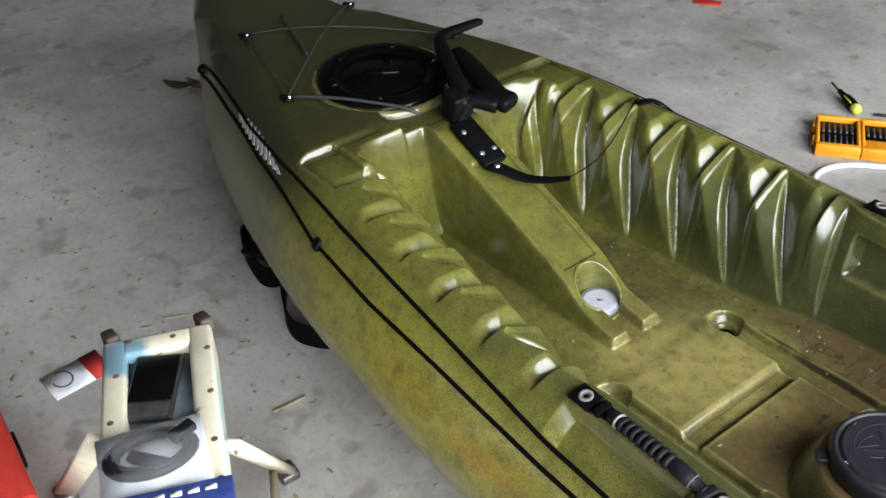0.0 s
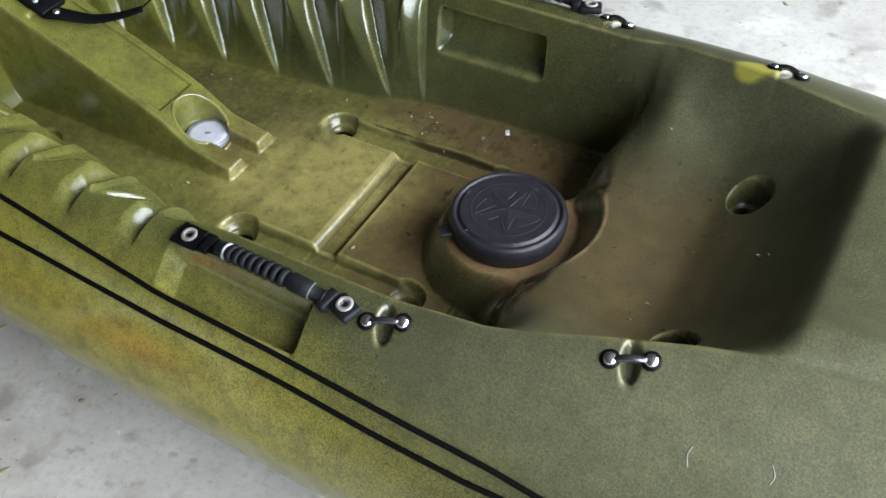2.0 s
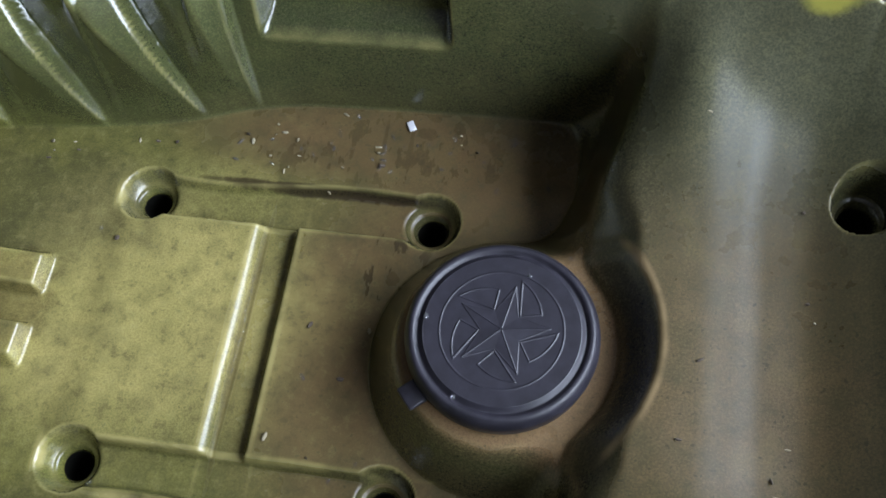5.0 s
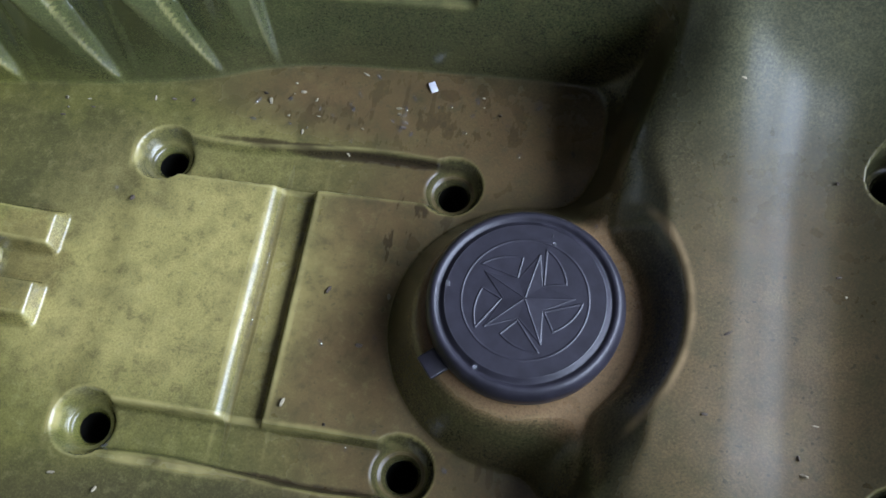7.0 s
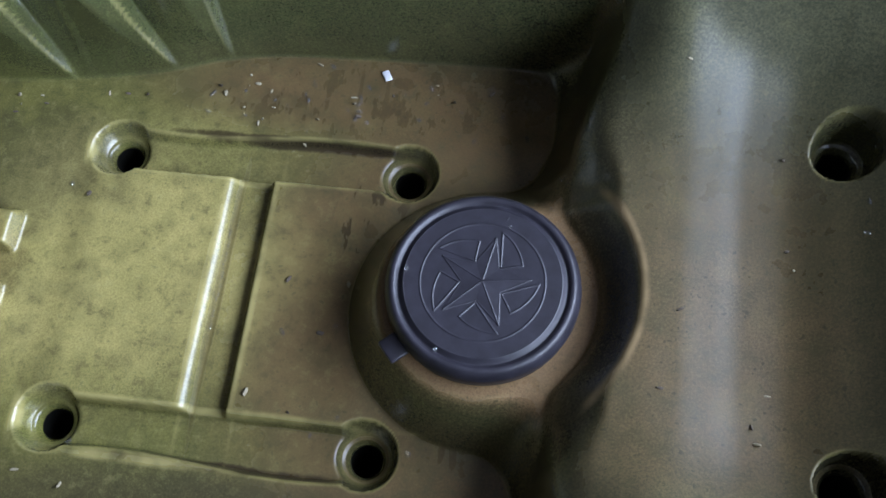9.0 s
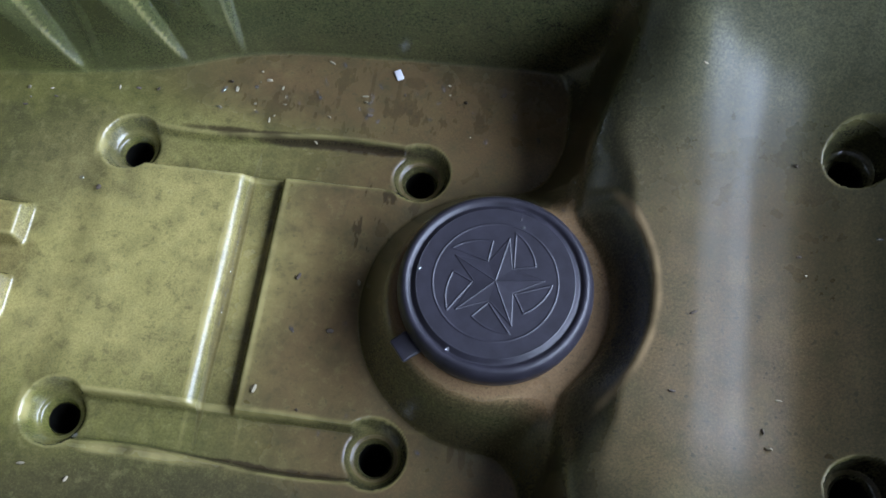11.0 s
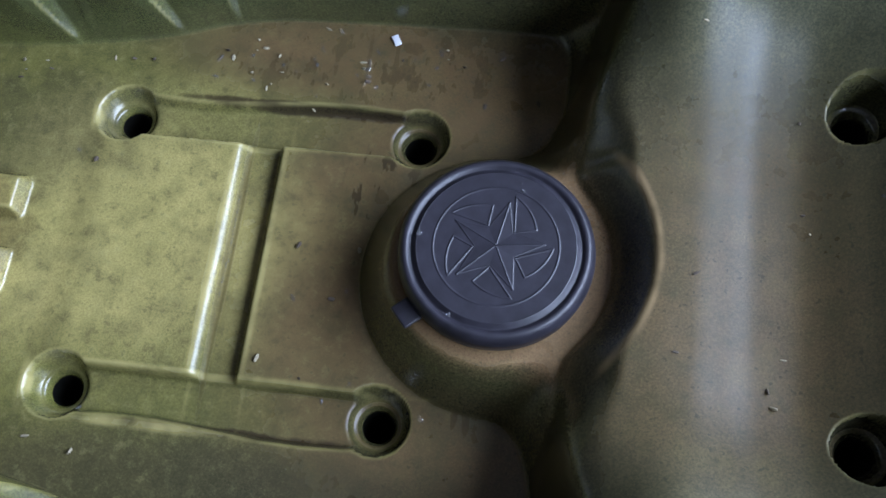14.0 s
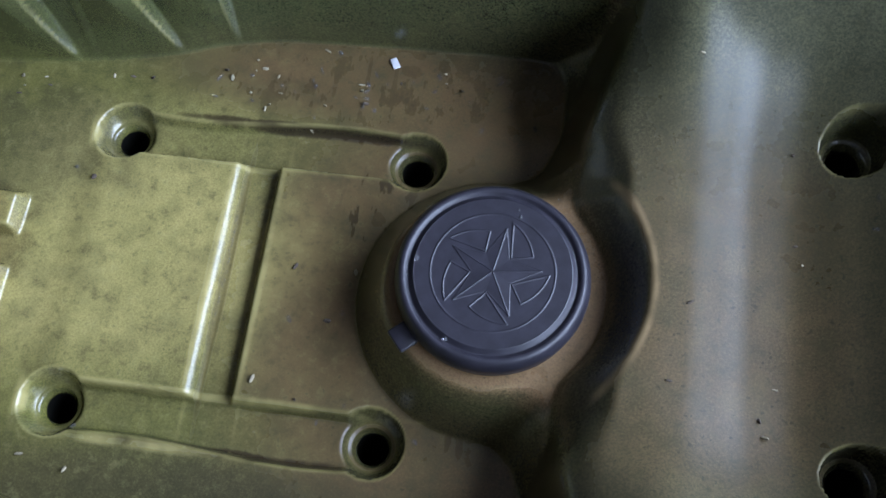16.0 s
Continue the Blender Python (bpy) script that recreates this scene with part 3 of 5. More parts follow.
def dish(z, x, a, cx, cy, base, steep=1.55):
    """Sink a scupper's conical dish, with the hole in it, into the height z."""
    d = np.hypot(x - cx, a - cy)
    cone = base + steep * (d - 0.0195) + np.where(steep > 2, 14 * np.maximum(d - 0.0235, 0), 7 * np.maximum(d - 0.0265, 0))
    z = np.where(d < 0.045, smin(z, cone, 0.004), z)
    return np.where(d < 0.0185, base - 0.13 * (1 - sst(0.0165, 0.0185, d)) - 0.002, z)


def console_h(x):
    return curve(x, [-0.87, -0.545, -0.525, -0.50, -0.475, -0.412], [0.205, 0.072, 0.062, 0.043, 0.027, 0.015])


def pan(x, y):
    """Height of the bottom of the well: footwell, console, hatch mount and seat."""
    a = np.abs(y)
    z = np.full_like(x, 0.010) - 0.004 * sst(0.15, 0.2, a)
    # troughs between the scuppers, and the groove across
    wob = 0.004 * np.sin((x + 0.21) * 24)
    tr = sst(-0.335, -0.325, x) * sst(-0.083, -0.093, x) * sst(0.1025, 0.1075, a) * sst(0.1465 + wob, 0.1405 + wob, a)
    gr = np.clip((x + 0.2385) / 0.012, 0, 1) ** 1.8 * (1 - sst(-0.2005, -0.195, x)) * sst(0.112, 0.104, a)
    z = z + 0.004 * sst(0.108, 0.103, a) * sst(-0.38, -0.34, x) * sst(-0.06, -0.1, x) - 0.011 * np.maximum(tr, gr)
    # console: a sloping beam with a sunk panel, a cup and a slot
    ch = console_h(x)
    con = ch * sst(0.056, 0.045, a) * (1 - sst(-0.416, -0.408, x))
    con = con - 0.0055 * sst(0.036, 0.0335, a) * sst(-0.535, -0.54, x) * sst(-0.76, -0.755, x)
    cup = np.hypot(x + 0.497, y)
    con = np.where(x > -0.6, smin(con, 0.0 + 0.2 * sst(0.0345, 0.0375, cup), 0.002), con)
    slot = sst(0.019, 0.012, a) * sst(-0.5, -0.48, x)
    con = np.maximum(con * (1 - slot), 0)
    z = z + con
    # hatch mount: a round table that runs into the foot of the seat
    r = np.hypot(x, y)
    d1, d2 = r - 0.0828, 0.053 - x + 0.35 * np.maximum(a - 0.11, 0)
    d = smin(d1, d2, 0.032)
    step = 0.052 * smin(np.clip((0.029 - d) / 0.029, 0, 2), np.ones_like(d), 0.16) * sst(0.0355, 0.0255, d)
    # seat above it, cut round behind the hatch
    apart = sst(0.11, 0.16, a)
    u, q = 1.2 * (x - 0.052 + 0.012 * apart) + 0.035, a - 0.205
    line = np.minimum(np.maximum(u, q), 0) + np.hypot(np.maximum(u, 0), np.maximum(q, 0)) - 0.035
    sd = smin(line / (0.0516 + 0.0130 * apart), (r - 0.0865) / 0.030, 0.3)
    rise = curve(x, [0.0, 0.095, 0.118, 0.14, 0.165, 0.19, 0.215, 0.255, 0.30, 0.335, 0.38, 0.5], [0.099, 0.1035, 0.1042, 0.1030, 0.0992, 0.0952, 0.0938, 0.1082, 0.138, 0.174, 0.225, 0.238])
    bowl = 0.045 * np.clip((a - 0.06) / 0.12, 0, 1.6) ** 2 * sst(0.045, 0.14, x)
    wide = sst(0.085, 0.13, a)
    face = smin(np.clip(sd, 0, 2), np.ones_like(sd), 0.1)
    face = (1 - (1 - np.clip(face, 0, 1)) ** (1 + 1.5 * wide)) * sst(-0.03, 0.2, sd)
    z = z + step + (rise + bowl - 0.062) * face
    for cx, cy in ((-0.3425, 0.1235), (-0.0815, 0.1235), (-0.72, 0.11)):
        z = dish(z, x, a, cx, cy, -0.007)
    return z


def section(x, n_floor, n_wall, n_deck, n_side):
    """Half sections of the moulding at the stations x: y and z from the middle line outwards, down and under."""
    X = x[:, None]
    well = 0.5 * sst(FRONT - 0.014, FRONT + 0.03, X) + 0.5 * np.clip((X - FRONT + 0.012) / 0.05, 0, 1)
    yb, yt, yr, b, hr = (g(X) for g in (floor_y, top_y, rim_y, beam, rim_h))
    # the rim is scalloped: it juts out on the crests and is cut back in the valleys
    saw = tooth(X, np.ones_like(X))
    yt = yt + 0.022 * (0.45 - saw) * sst(-0.92, -0.86, X) * (1 - sst(-0.30, -0.27, X))
    yt = np.minimum(yt, 0.93 * b)
    yb = np.minimum(yb, yt - 0.004)
    y1 = yb * np.linspace(0, 1, n_floor)[None]
    z1 = pan(X + 0 * y1, y1)
    bow = hr + 0.012 * (1 - (y1 / np.maximum(yr, 1e-3)) ** 2) * sst(-0.9, -1.2, X)
    bow = bow - 0.014 * sst(-0.936, -0.928, X) * (1 - sst(0.086, 0.094, y1))
    z1 = bow + (z1 - bow) * well
    zb = z1[:, -1:]
    v = np.linspace(0, 1, n_wall + 1)[None, 1:]
    zt = deck_h(X, yt)
    tt = tooth(X + 0 * v, v)
    th = v * np.pi / 2
    y_s, z_s = v, v * 0.8 + 0.2 * np.sin(th)
    y_t, z_t = (1 - np.cos(th)) ** 1.35, np.sin(th) ** 0.95
    seat = sst(0.02, 0.14, X)
    z_s = z_s + (0.5 * v + 0.5 * v ** 1.6 - z_s) * seat
    y2 = yb + (yt - yb) * (y_s + (y_t - y_s) * tt)
    z2 = zb + (zt - zb) * (z_s + (z_t - z_s) * tt)
    # pockets in the side walls
    pk = sst(-0.245, -0.235, X) * (1 - sst(-0.083, -0.073, X)) * sst(0.093, 0.106, z2) * (1 - sst(0.152, 0.163, z2))
    y2 = y2 + 0.03 * pk
    w = np.linspace(0, 1, n_deck + 1)[None, 1:]
    w = 1 - (1 - w) ** 1.5
    y4 = yt + (b - yt) * w
    z4 = deck_h(X, y4)
    z4 = z4 + 0.012 * (1 - (y4 / np.maximum(yr, 1e-3)) ** 2).clip(0, 1) * sst(-0.9, -1.2, X)
    ph = np.linspace(0, np.pi / 2, n_side + 1)[None, 1:]
    keel = -Z0 + 0.004 + 0.16 * sst(-1.1, -1.82, X) ** 1.5 + 0.1 * sst(0.75, 1.16, X) ** 1.5
    y5 = b * np.cos(ph) ** (0.62 + 0.5 * sst(-0.35, -0.8, X))
    z5 = 0.05 - (0.05 - keel) * np.sin(ph) ** 0.8
    return np.concatenate([y1, y2, y4, y5], 1), np.concatenate([z1, z2, z4, z5], 1)


def kayak_body():
    stations = [(-1.82, 0.02), (-0.97, 0.0015), (-0.19, 0.0025), (-0.115, 0.0015), (-0.05, 0.0022), (0.14, 0.004), (0.22, 0.0016), (0.292, 0.004), (0.45, 0.02), (1.16, 1.0)]
    x = np.concatenate([np.arange(p, q - 1e-6, d) for (p, d), (q, _) in zip(stations, stations[1:])] + [[1.16]])
    NF = 124
    y, z = section(x, NF, 40, 64, 16)
    # the seat flows into its sides without a crease
    k0, k1, share = NF - 28, NF + 24, 0.5 * sst(0.035, 0.1, x)[:, None]
    for _ in range(80):
        for g in (y, z):
            g[:, k0:k1] += share * ((g[:, k0 - 1:k1 - 1] + g[:, k0 + 1:k1 + 1]) / 2 - g[:, k0:k1])
    z[:, :NF + 36] = dish(z[:, :NF + 36], x[:, None], y[:, :NF + 36], 0.2575, 0.1240, 0.091, 3.2)
    full_y = np.concatenate([-y[:, :0:-1], y], 1)
    full_z = np.concatenate([z[:, :0:-1], z], 1) + Z0
    rows = np.stack([np.repeat(x[:, None], full_y.shape[1], 1), full_y, full_z], -1)
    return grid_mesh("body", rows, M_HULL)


kayak = thing("kayak", "olive green and yellow moulded sit-on-top fishing kayak on the garage floor", "kayak")
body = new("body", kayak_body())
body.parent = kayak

# hatch lid: rolled rim, groove, flat top with a star relief, pull tab
H_LID = 0.094 + Z0
lid = part("hatch_lid", lathe([(0.0585, -0.0012), (0.0585, 0.0), (0.0594, -0.0002), (0.0602, -0.0009), (0.0624, -0.0031), (0.0632, -0.0036), (0.0641, -0.0034), (0.0652, -0.0018), (0.0672, -0.0005), (0.0697, -0.0014), (0.0722, -0.0046), (0.0738, -0.0095), (0.0742, -0.014), (0.0730, -0.019), (0.0725, -0.026), (0.0700, -0.032), (0.0, -0.032)], 128), M_RUBBER, kayak, "round black rubber hatch lid with a star relief")
lid.location = (0, 0, H_LID)


def side_of(px, py, a, b):
    """Signed distance of points from the line a to b, positive on its left."""
    dx, dy = b[0] - a[0], b[1] - a[1]
    return (dx * (py - a[1]) - dy * (px - a[0])) / math.hypot(dx, dy)


def star_disc():
    """The lid's flat top: a faceted five-armed star, a raised blade between each two arms, and a fine ring."""
    rr = np.concatenate([np.linspace(0.0, 0.05, 130), np.linspace(0.0508, 0.0586, 7)])[:, None]
    th = np.linspace(0, 2 * math.pi, 541)[None]
    X, Y = rr * np.cos(th), rr * np.sin(th)
    z = np.zeros_like(X)
    for k in range(5):
        a = radians(79.5) + k * 2 * math.pi / 5
        b = a - math.pi / 5

        def at(r, w):
            return (r * math.cos(w), r * math.sin(w))

        tip = at(0.0365, a)
        for inner, s in ((at(0.0158, b), 1), (at(0.0158, a + math.pi / 5), -1)):
            # the plane through the raised centre, the arm's tip and the inner corner
            m = np.linalg.solve(np.array([[tip[0], tip[1], 1], [inner[0], inner[1], 1], [0, 0, 1]]), np.array([0.0004, 0.0003, 0.0013]))
            inside = (s * side_of(X, Y, inner, tip) > 0) & (s * side_of(X, Y, tip, (0, 0)) > 0) & (s * side_of(X, Y, (0, 0), inner) > 0)
            z = np.where(inside, np.maximum(z, m[0] * X + m[1] * Y + m[2]), z)
            # a fine bead along the arm's spine and its edges
            for p, q in ((tip, (0, 0)), (inner, tip)):
                off, run = side_of(X, Y, p, q), ((X - p[0]) * (q[0] - p[0]) + (Y - p[1]) * (q[1] - p[1])) / ((q[0] - p[0]) ** 2 + (q[1] - p[1]) ** 2)
                z = z + 0.00022 * np.exp(-(off / 0.0005) ** 2) * ((run > 0) & (run < 1))
        root, start, end = at(0.0172, b), at(0.0305, b + radians(24)), at(0.0412, b - radians(19))
        d = np.minimum(-side_of(X, Y, root, start), side_of(X, Y, root, end))
        # the outer edge runs out from the start to the end on a wide arc
        c = at(0.0125, b + radians(100))
        arc = math.hypot(start[0] - c[0], start[1] - c[1])
        arc2 = math.hypot(end[0] - c[0], end[1] - c[1])
        d = np.minimum(d, (arc + arc2) / 2 - np.hypot(X - c[0], Y - c[1]))
        z = np.maximum(z, 0.00065 * np.exp(-(d / 0.0005) ** 2))
    z = z + 0.0005 * np.exp(-((rr - 0.0466) / 0.0006) ** 2)
    rows = np.stack([X, Y, z], -1)
    return grid_mesh("star_relief", rows[:, ::-1], M_RUBBER)


relief = new("star_relief", star_disc())
relief.parent = lid
relief["label"] = "flat lid top with a moulded five-armed star"
tab = block(0.016, 0.02, 0.004, bevel=0.0015)
tab.transform(pose(-0.0610, -0.0525, -0.021, 0, 0, 41))
part("pull_tab", tab, M_RUBBER, lid)

# moulded scupper collars, and tubes below them painted black for the holes' shade
COLLAR = [(0.0225, 0.0047), (0.0196, 0.0002), (0.0184, -0.0008), (0.0166, -0.0012), (0.0155, -0.0030), (0.0140, -0.0054), (0.0133, -0.0066), (0.0131, -0.010)]
for cx, cz, wide in ((-0.3425, -0.0068, 1.0), (-0.0815, -0.0068, 1.0), (0.2575, 0.0912, 1.0)):
    for side in (-1, 1):
        m = pose(cx, side * 0.1235, cz + Z0)
        collar = part("scupper", lathe([(r * (wide if r < 0.017 else 1), z) for r, z in COLLAR], 56, m=m), M_HULL, kayak, "moulded round scupper hole")
        part("drain_tube", lathe([(0.0131 * wide, -0.009), (0.0129 * wide, -0.09), (0.0, -0.09)], 40, m=m), M_HOLE_SHADE, collar, "drain tube painted black for the shade inside")

# carrying handles: webbing, end plates, ribbed grip, bolts
B1, B2 = Vector((-0.2324, 0.2922, 0.1945 + Z0)), Vector((-0.0297, 0.2972, 0.193 + Z0))


def handle(side):
    flip = Matrix.Diagonal((1, side, 1, 1))
    a, b = flip @ B1, flip @ B2
    h = new("carry_handle")
    h.parent = kayak
    h["label"] = "black webbing carry handle with a ribbed rubber grip"
    d = (b - a).normalized()
    ang = math.degrees(math.atan2(d.y, d.x))
    out = Vector((0, side, 0))
    stations = [(-0.09, 0.003, 0.0), (0.06, 0.004, 0.0), (0.16, 0.009, 0.001), (0.3, 0.0145, 0.003), (0.5, 0.0165, 0.004), (0.7, 0.0145, 0.003), (0.84, 0.009, 0.001), (0.95, 0.006, 0.0)]
    path = smooth_path([a.lerp(b, f) + Vector((0, 0, up)) + out * bow for f, up, bow in stations], 10)
    share = [(p - a).dot(d) / (b - a).length for p in path]

    def at(f):
        i = max(1, min(len(path) - 1, next((k for k, v in enumerate(share) if v >= f), len(path) - 1)))
        return path[i - 1].lerp(path[i], (f - share[i - 1]) / (share[i] - share[i - 1]))

    def tube(name, profile, material, label="", n=18, squash=0.85):
        return part(name, sweep([at(f) for f, _ in profile], [(u, v * squash) for u, v in circle(1.0, n)], smooth_ends=[r for _, r in profile]), material, h, label)

    part("webbing", sweep([at(f) for f in np.linspace(-0.088, 0.24, 14)], rect(0.026, 0.0035), smooth_ends=[1.0] * 6 + list(np.linspace(1.0, 0.72, 8))), M_WEB, h)
    end_pad = block(0.033, 0.028, 0.004, bevel=0.0012)
    end_pad.transform(pose(a.x, a.y, a.z + 0.004, -8 * side, 0, ang))
    part("end_plate", end_pad, M_BLACK, h)
    fold = block(0.012, 0.024, 0.007, bevel=0.002)
    fold.transform(pose(*(at(0.135) - Vector((0, 0, 0.0015))), -8 * side, 0, ang))
    part("webbing_fold", fold, M_WEB, h, "stitched fold of the webbing")
    # moulded grip: nose, eight rings with grooves between, smooth sleeve
    tube("grip", [(0.2, 0.007), (0.215, 0.0092), (0.26, 0.0098), (0.275, 0.0082), (0.68, 0.0082), (0.69, 0.0102), (0.76, 0.0104), (0.80, 0.0098), (0.81, 0.0078), (0.87, 0.0076), (0.88, 0.0088)], M_GRIP, "dark grey rubber grip")
    tube("collar", [(0.272, 0.0082), (0.275, 0.0106), (0.283, 0.0106), (0.286, 0.0082)], M_GREY, "grey collar")
    tube("collar", [(0.797, 0.009), (0.799, 0.0103), (0.804, 0.0103), (0.806, 0.009)], M_DARKGREY, "grey collar")
    for k in range(8):
        f = 0.296 + 0.0475 * k
        tube("grip_ring", [(f, 0.0078), (f + 0.004, 0.0102), (f + 0.012, 0.0111), (f + 0.024, 0.0111), (f + 0.032, 0.0102), (f + 0.036, 0.0078)], M_GRIP)
    socket = block(0.030, 0.023, 0.0105, bevel=0.0035, seg=3)
    socket.transform(pose(b.x, b.y, b.z + 0.001, -8 * side, 0, ang + 20 * side))
    part("socket_end", socket, M_GRIP, h, "moulded socket end of the grip")
    lug = block(0.012, 0.026, 0.012, bevel=0.003, seg=3)
    lug.transform(pose(*(at(0.9) - Vector((0, 0, 0.006))), -8 * side, 0, ang + 12 * side))
    part("socket_lug", lug, M_GRIP, h)
    for p, lift in ((a, 0.0082), (b, 0.0117)):
        m = pose(p.x, p.y, p.z + lift, -8 * side, 0, 0)
        part("washer", lathe([(0.0048, 0.0), (0.0088, 0.0), (0.0092, 0.001), (0.0084, 0.002), (0.0053, 0.002), (0.0047, 0.001), (0.0047, 0.0)], 28, m=m), M_WASHER, h, "pale steel washer round a socket bolt")
        part("bolt", lathe([(0.0049, -0.001), (0.0047, 0.0006), (0.003, 0.0006), (0.0026, -0.0008), (0.0, -0.0008)], 16, m=m), M_DARKMETAL, h, "dark socket bolt")
    return h


handle(-1)
handle(1)


# deck eyes over the dimples
def deck_eye(cx, cy, side):
    hz = float(deck_h(np.array([cx + 0.02]), np.array([cy]))[0]) + Z0
    e = new("deck_eye")
    e.parent = kayak
    e["label"] = "black deck eye with two bright screw heads"
    tilt = math.degrees(math.atan2(float(deck_h(np.array([cx + 0.03]), np.array([cy + 0.015]))[0] - deck_h(np.array([cx + 0.03]), np.array([cy - 0.015]))[0]), 0.03))
    m = pose(cx, side * cy, hz, side * tilt, 0, 0) @ pose(0, 0, 0, 0, 0, -20 * side)
    for s in (-1, 1):
        ring = lathe([(0.0, 0.0), (0.0095, 0.0), (0.0098, 0.002), (0.008, 0.0032), (0.0, 0.0032)], 20, m=m @ pose(s * 0.0185, 0, 0))
        part("eye_lug", ring, M_BLACK, e)
        part("screw_head", lathe([(0.0066, 0.003), (0.0063, 0.0046), (0.0046, 0.0060), (0.0, 0.0066)], 16, m=m @ pose(s * 0.0185, 0, 0)), M_STEEL, e, "bright steel screw head")
    arch = [m @ Vector((x, 0, 0.002 + 0.0045 * math.cos(x / 0.016 * math.pi / 2))) for x in np.linspace(-0.015, 0.015, 9)]
    part("eye_bar", sweep(arch, circle(0.0036, 10)), M_EYEBAR, e, "glossy dark metal bar")


for cx, cy in ((0.012, 0.290), (0.248, 0.242)):
    for side in (-1, 1):
        deck_eye(cx, cy, side)


# paired shock cord along each side, with a knot
def on_deck(x, a, lift=0.0):
    return float(deck_h(np.array([x]), np.array([a]))[0]) + Z0 + lift


def side_cords(side):
    upper = [(-1.5, 0.152), (-1.288, 0.205), (-1.1, 0.252), (-0.9427, 0.281), (-0.7356, 0.3056), (-0.5710, 0.320), (-0.367, 0.3365), (-0.2426, 0.3460), (-0.0936, 0.3500), (0.0734, 0.356), (0.1631, 0.3584), (0.212, 0.361), (0.3, 0.363), (0.45, 0.35)]
    lower = [(-1.5, 0.16), (-1.2547, 0.225), (-1.0198, 0.283), (-0.7795, 0.3315), (-0.6075, 0.3470), (-0.3515, 0.3583), (-0.2306, 0.3630), (-0.0726, 0.3660), (0.0465, 0.3705), (0.1392, 0.3725), (0.3, 0.37), (0.45, 0.352)]
    for k, line in (("upper", upper), ("lower", lower)):
        xs = np.linspace(-1.5, 0.45, 90)
        ys = np.interp(xs, [p[0] for p in line], [p[1] for p in line])
        pts = [(x, side * y, on_deck(x, y, 0.0018) if not (-0.26 < x < -0.05) else max(on_deck(x, y, 0.0018), np.interp(x, [-0.26, -0.05], [on_deck(-0.26, y, 0.0018), on_deck(-0.05, y, 0.0018)]))) for x, y in zip(xs, ys)]
        part("shock_cord", sweep(pts, circle(0.0031, 8)), M_CORD, kayak, "black shock cord along the side")
    end = lathe([(0.0, -0.012), (0.009, -0.009), (0.011, 0.0), (0.008, 0.01), (0.0, 0.012)], 14, m=pose(-1.5, side * 0.156, on_deck(-1.5, 0.156, 0.004), 40, 60, 0))
    part("cord_anchor", end, M_BLACK, kayak)


side_cords(-1)
side_cords(1)
bead = block(0.017, 0.014, 0.02, pose(-0.7635, -0.3365, 0.137 + Z0 + 0.004, -40, 0, -12), 0.004, 3)
part("cord_lock", bead, M_BLACK, kayak, "small black cord lock")

# pale maker's lettering on the bow, too blurred to read: slanted bars between the cords
def side_bars(side):
    n = 11
    for i in range(n):
        x0 = -1.17 + 0.235 * i / n
        y0 = float(np.interp(x0, [-1.19, -0.935], [0.236, 0.292]))
        half = 0.004 + 0.006 * math.sin(math.pi * (i + 0.8) / n)
        rows = []
        for k in range(5):
            y = y0 + half * (k / 2 - 1)
            x = x0 + 0.012 * (k / 2 - 1)
            rows.append([(x + dx, side * y, on_deck(x + dx, y, 0.0012)) for dx in (0.0, 0.0045, 0.009, 0.013)])
        part("lettering_bar", sheet(rows, 0.0006), M_PALE, kayak, "pale grey bar of lettering")


def sheet(rows, thick):
    """A thin solid over a small grid of points."""
    bm = bmesh.new()
    top = [[bm.verts.new(p) for p in r] for r in rows]
    for a, b in zip(top, top[1:]):
        for i in range(len(a) - 1):
            bm.faces.new((a[i], a[i + 1], b[i + 1], b[i]))
    geo = bmesh.ops.extrude_face_region(bm, geom=bm.faces[:])
    for v in geo["geom"]:
        if isinstance(v, bmesh.types.BMVert):
            v.co.z += thick
    bmesh.ops.recalc_face_normals(bm, faces=bm.faces)
    return bm


side_bars(-1)

# bow hatch with cords across the deck
hz = on_deck(-1.035, 0.0) + 0.006
hatch = part("bow_hatch", lathe([(0.0, 0.004), (0.07, 0.004), (0.074, 0.001), (0.079, 0.001), (0.083, 0.005), (0.098, 0.007), (0.106, 0.004), (0.113, 0.004), (0.118, -0.004), (0.119, -0.02), (0.0, -0.02)], 64), M_GLOSS, kayak, "round glossy black bow hatch cover")
hatch.matrix_world = pose(-1.033, -0.012, hz, 0, 3, 0)
for i in range(6):
    a = 2 * math.pi * (i + 0.3) / 6
    part("hatch_lug", block(0.022, 0.012, 0.007, pose(0.095 * math.cos(a), 0.095 * math.sin(a), 0.004, 0, 0, math.degrees(a) + 90), 0.002), M_GLOSS, hatch)
part("hatch_handle", block(0.06, 0.02, 0.008, pose(0.0, 0, 0.003, 0, 0, 55), 0.003), M_GLOSS, hatch)
part("hatch_seat", lathe([(0.119, -0.006), (0.122, -0.002), (0.126, -0.002), (0.131, -0.006), (0.131, -0.02)], 64, m=pose(-1.033, -0.012, hz, 0, 3, 0)), M_HULL, kayak, "raised olive ring round the hatch")


def bow_z(x, y):
    yr = float(rim_y(np.array([x]))[0])
    return on_deck(x, abs(y)) + 0.012 * max(0.0, 1 - (y / yr) ** 2) * float(sst(-0.9, -1.2, np.array([x]))[0])


HOOKS = [(-1.352, -0.115), (-1.337, 0.117), (-1.075, -0.185), (-1.075, 0.185), (-0.885, -0.04)]
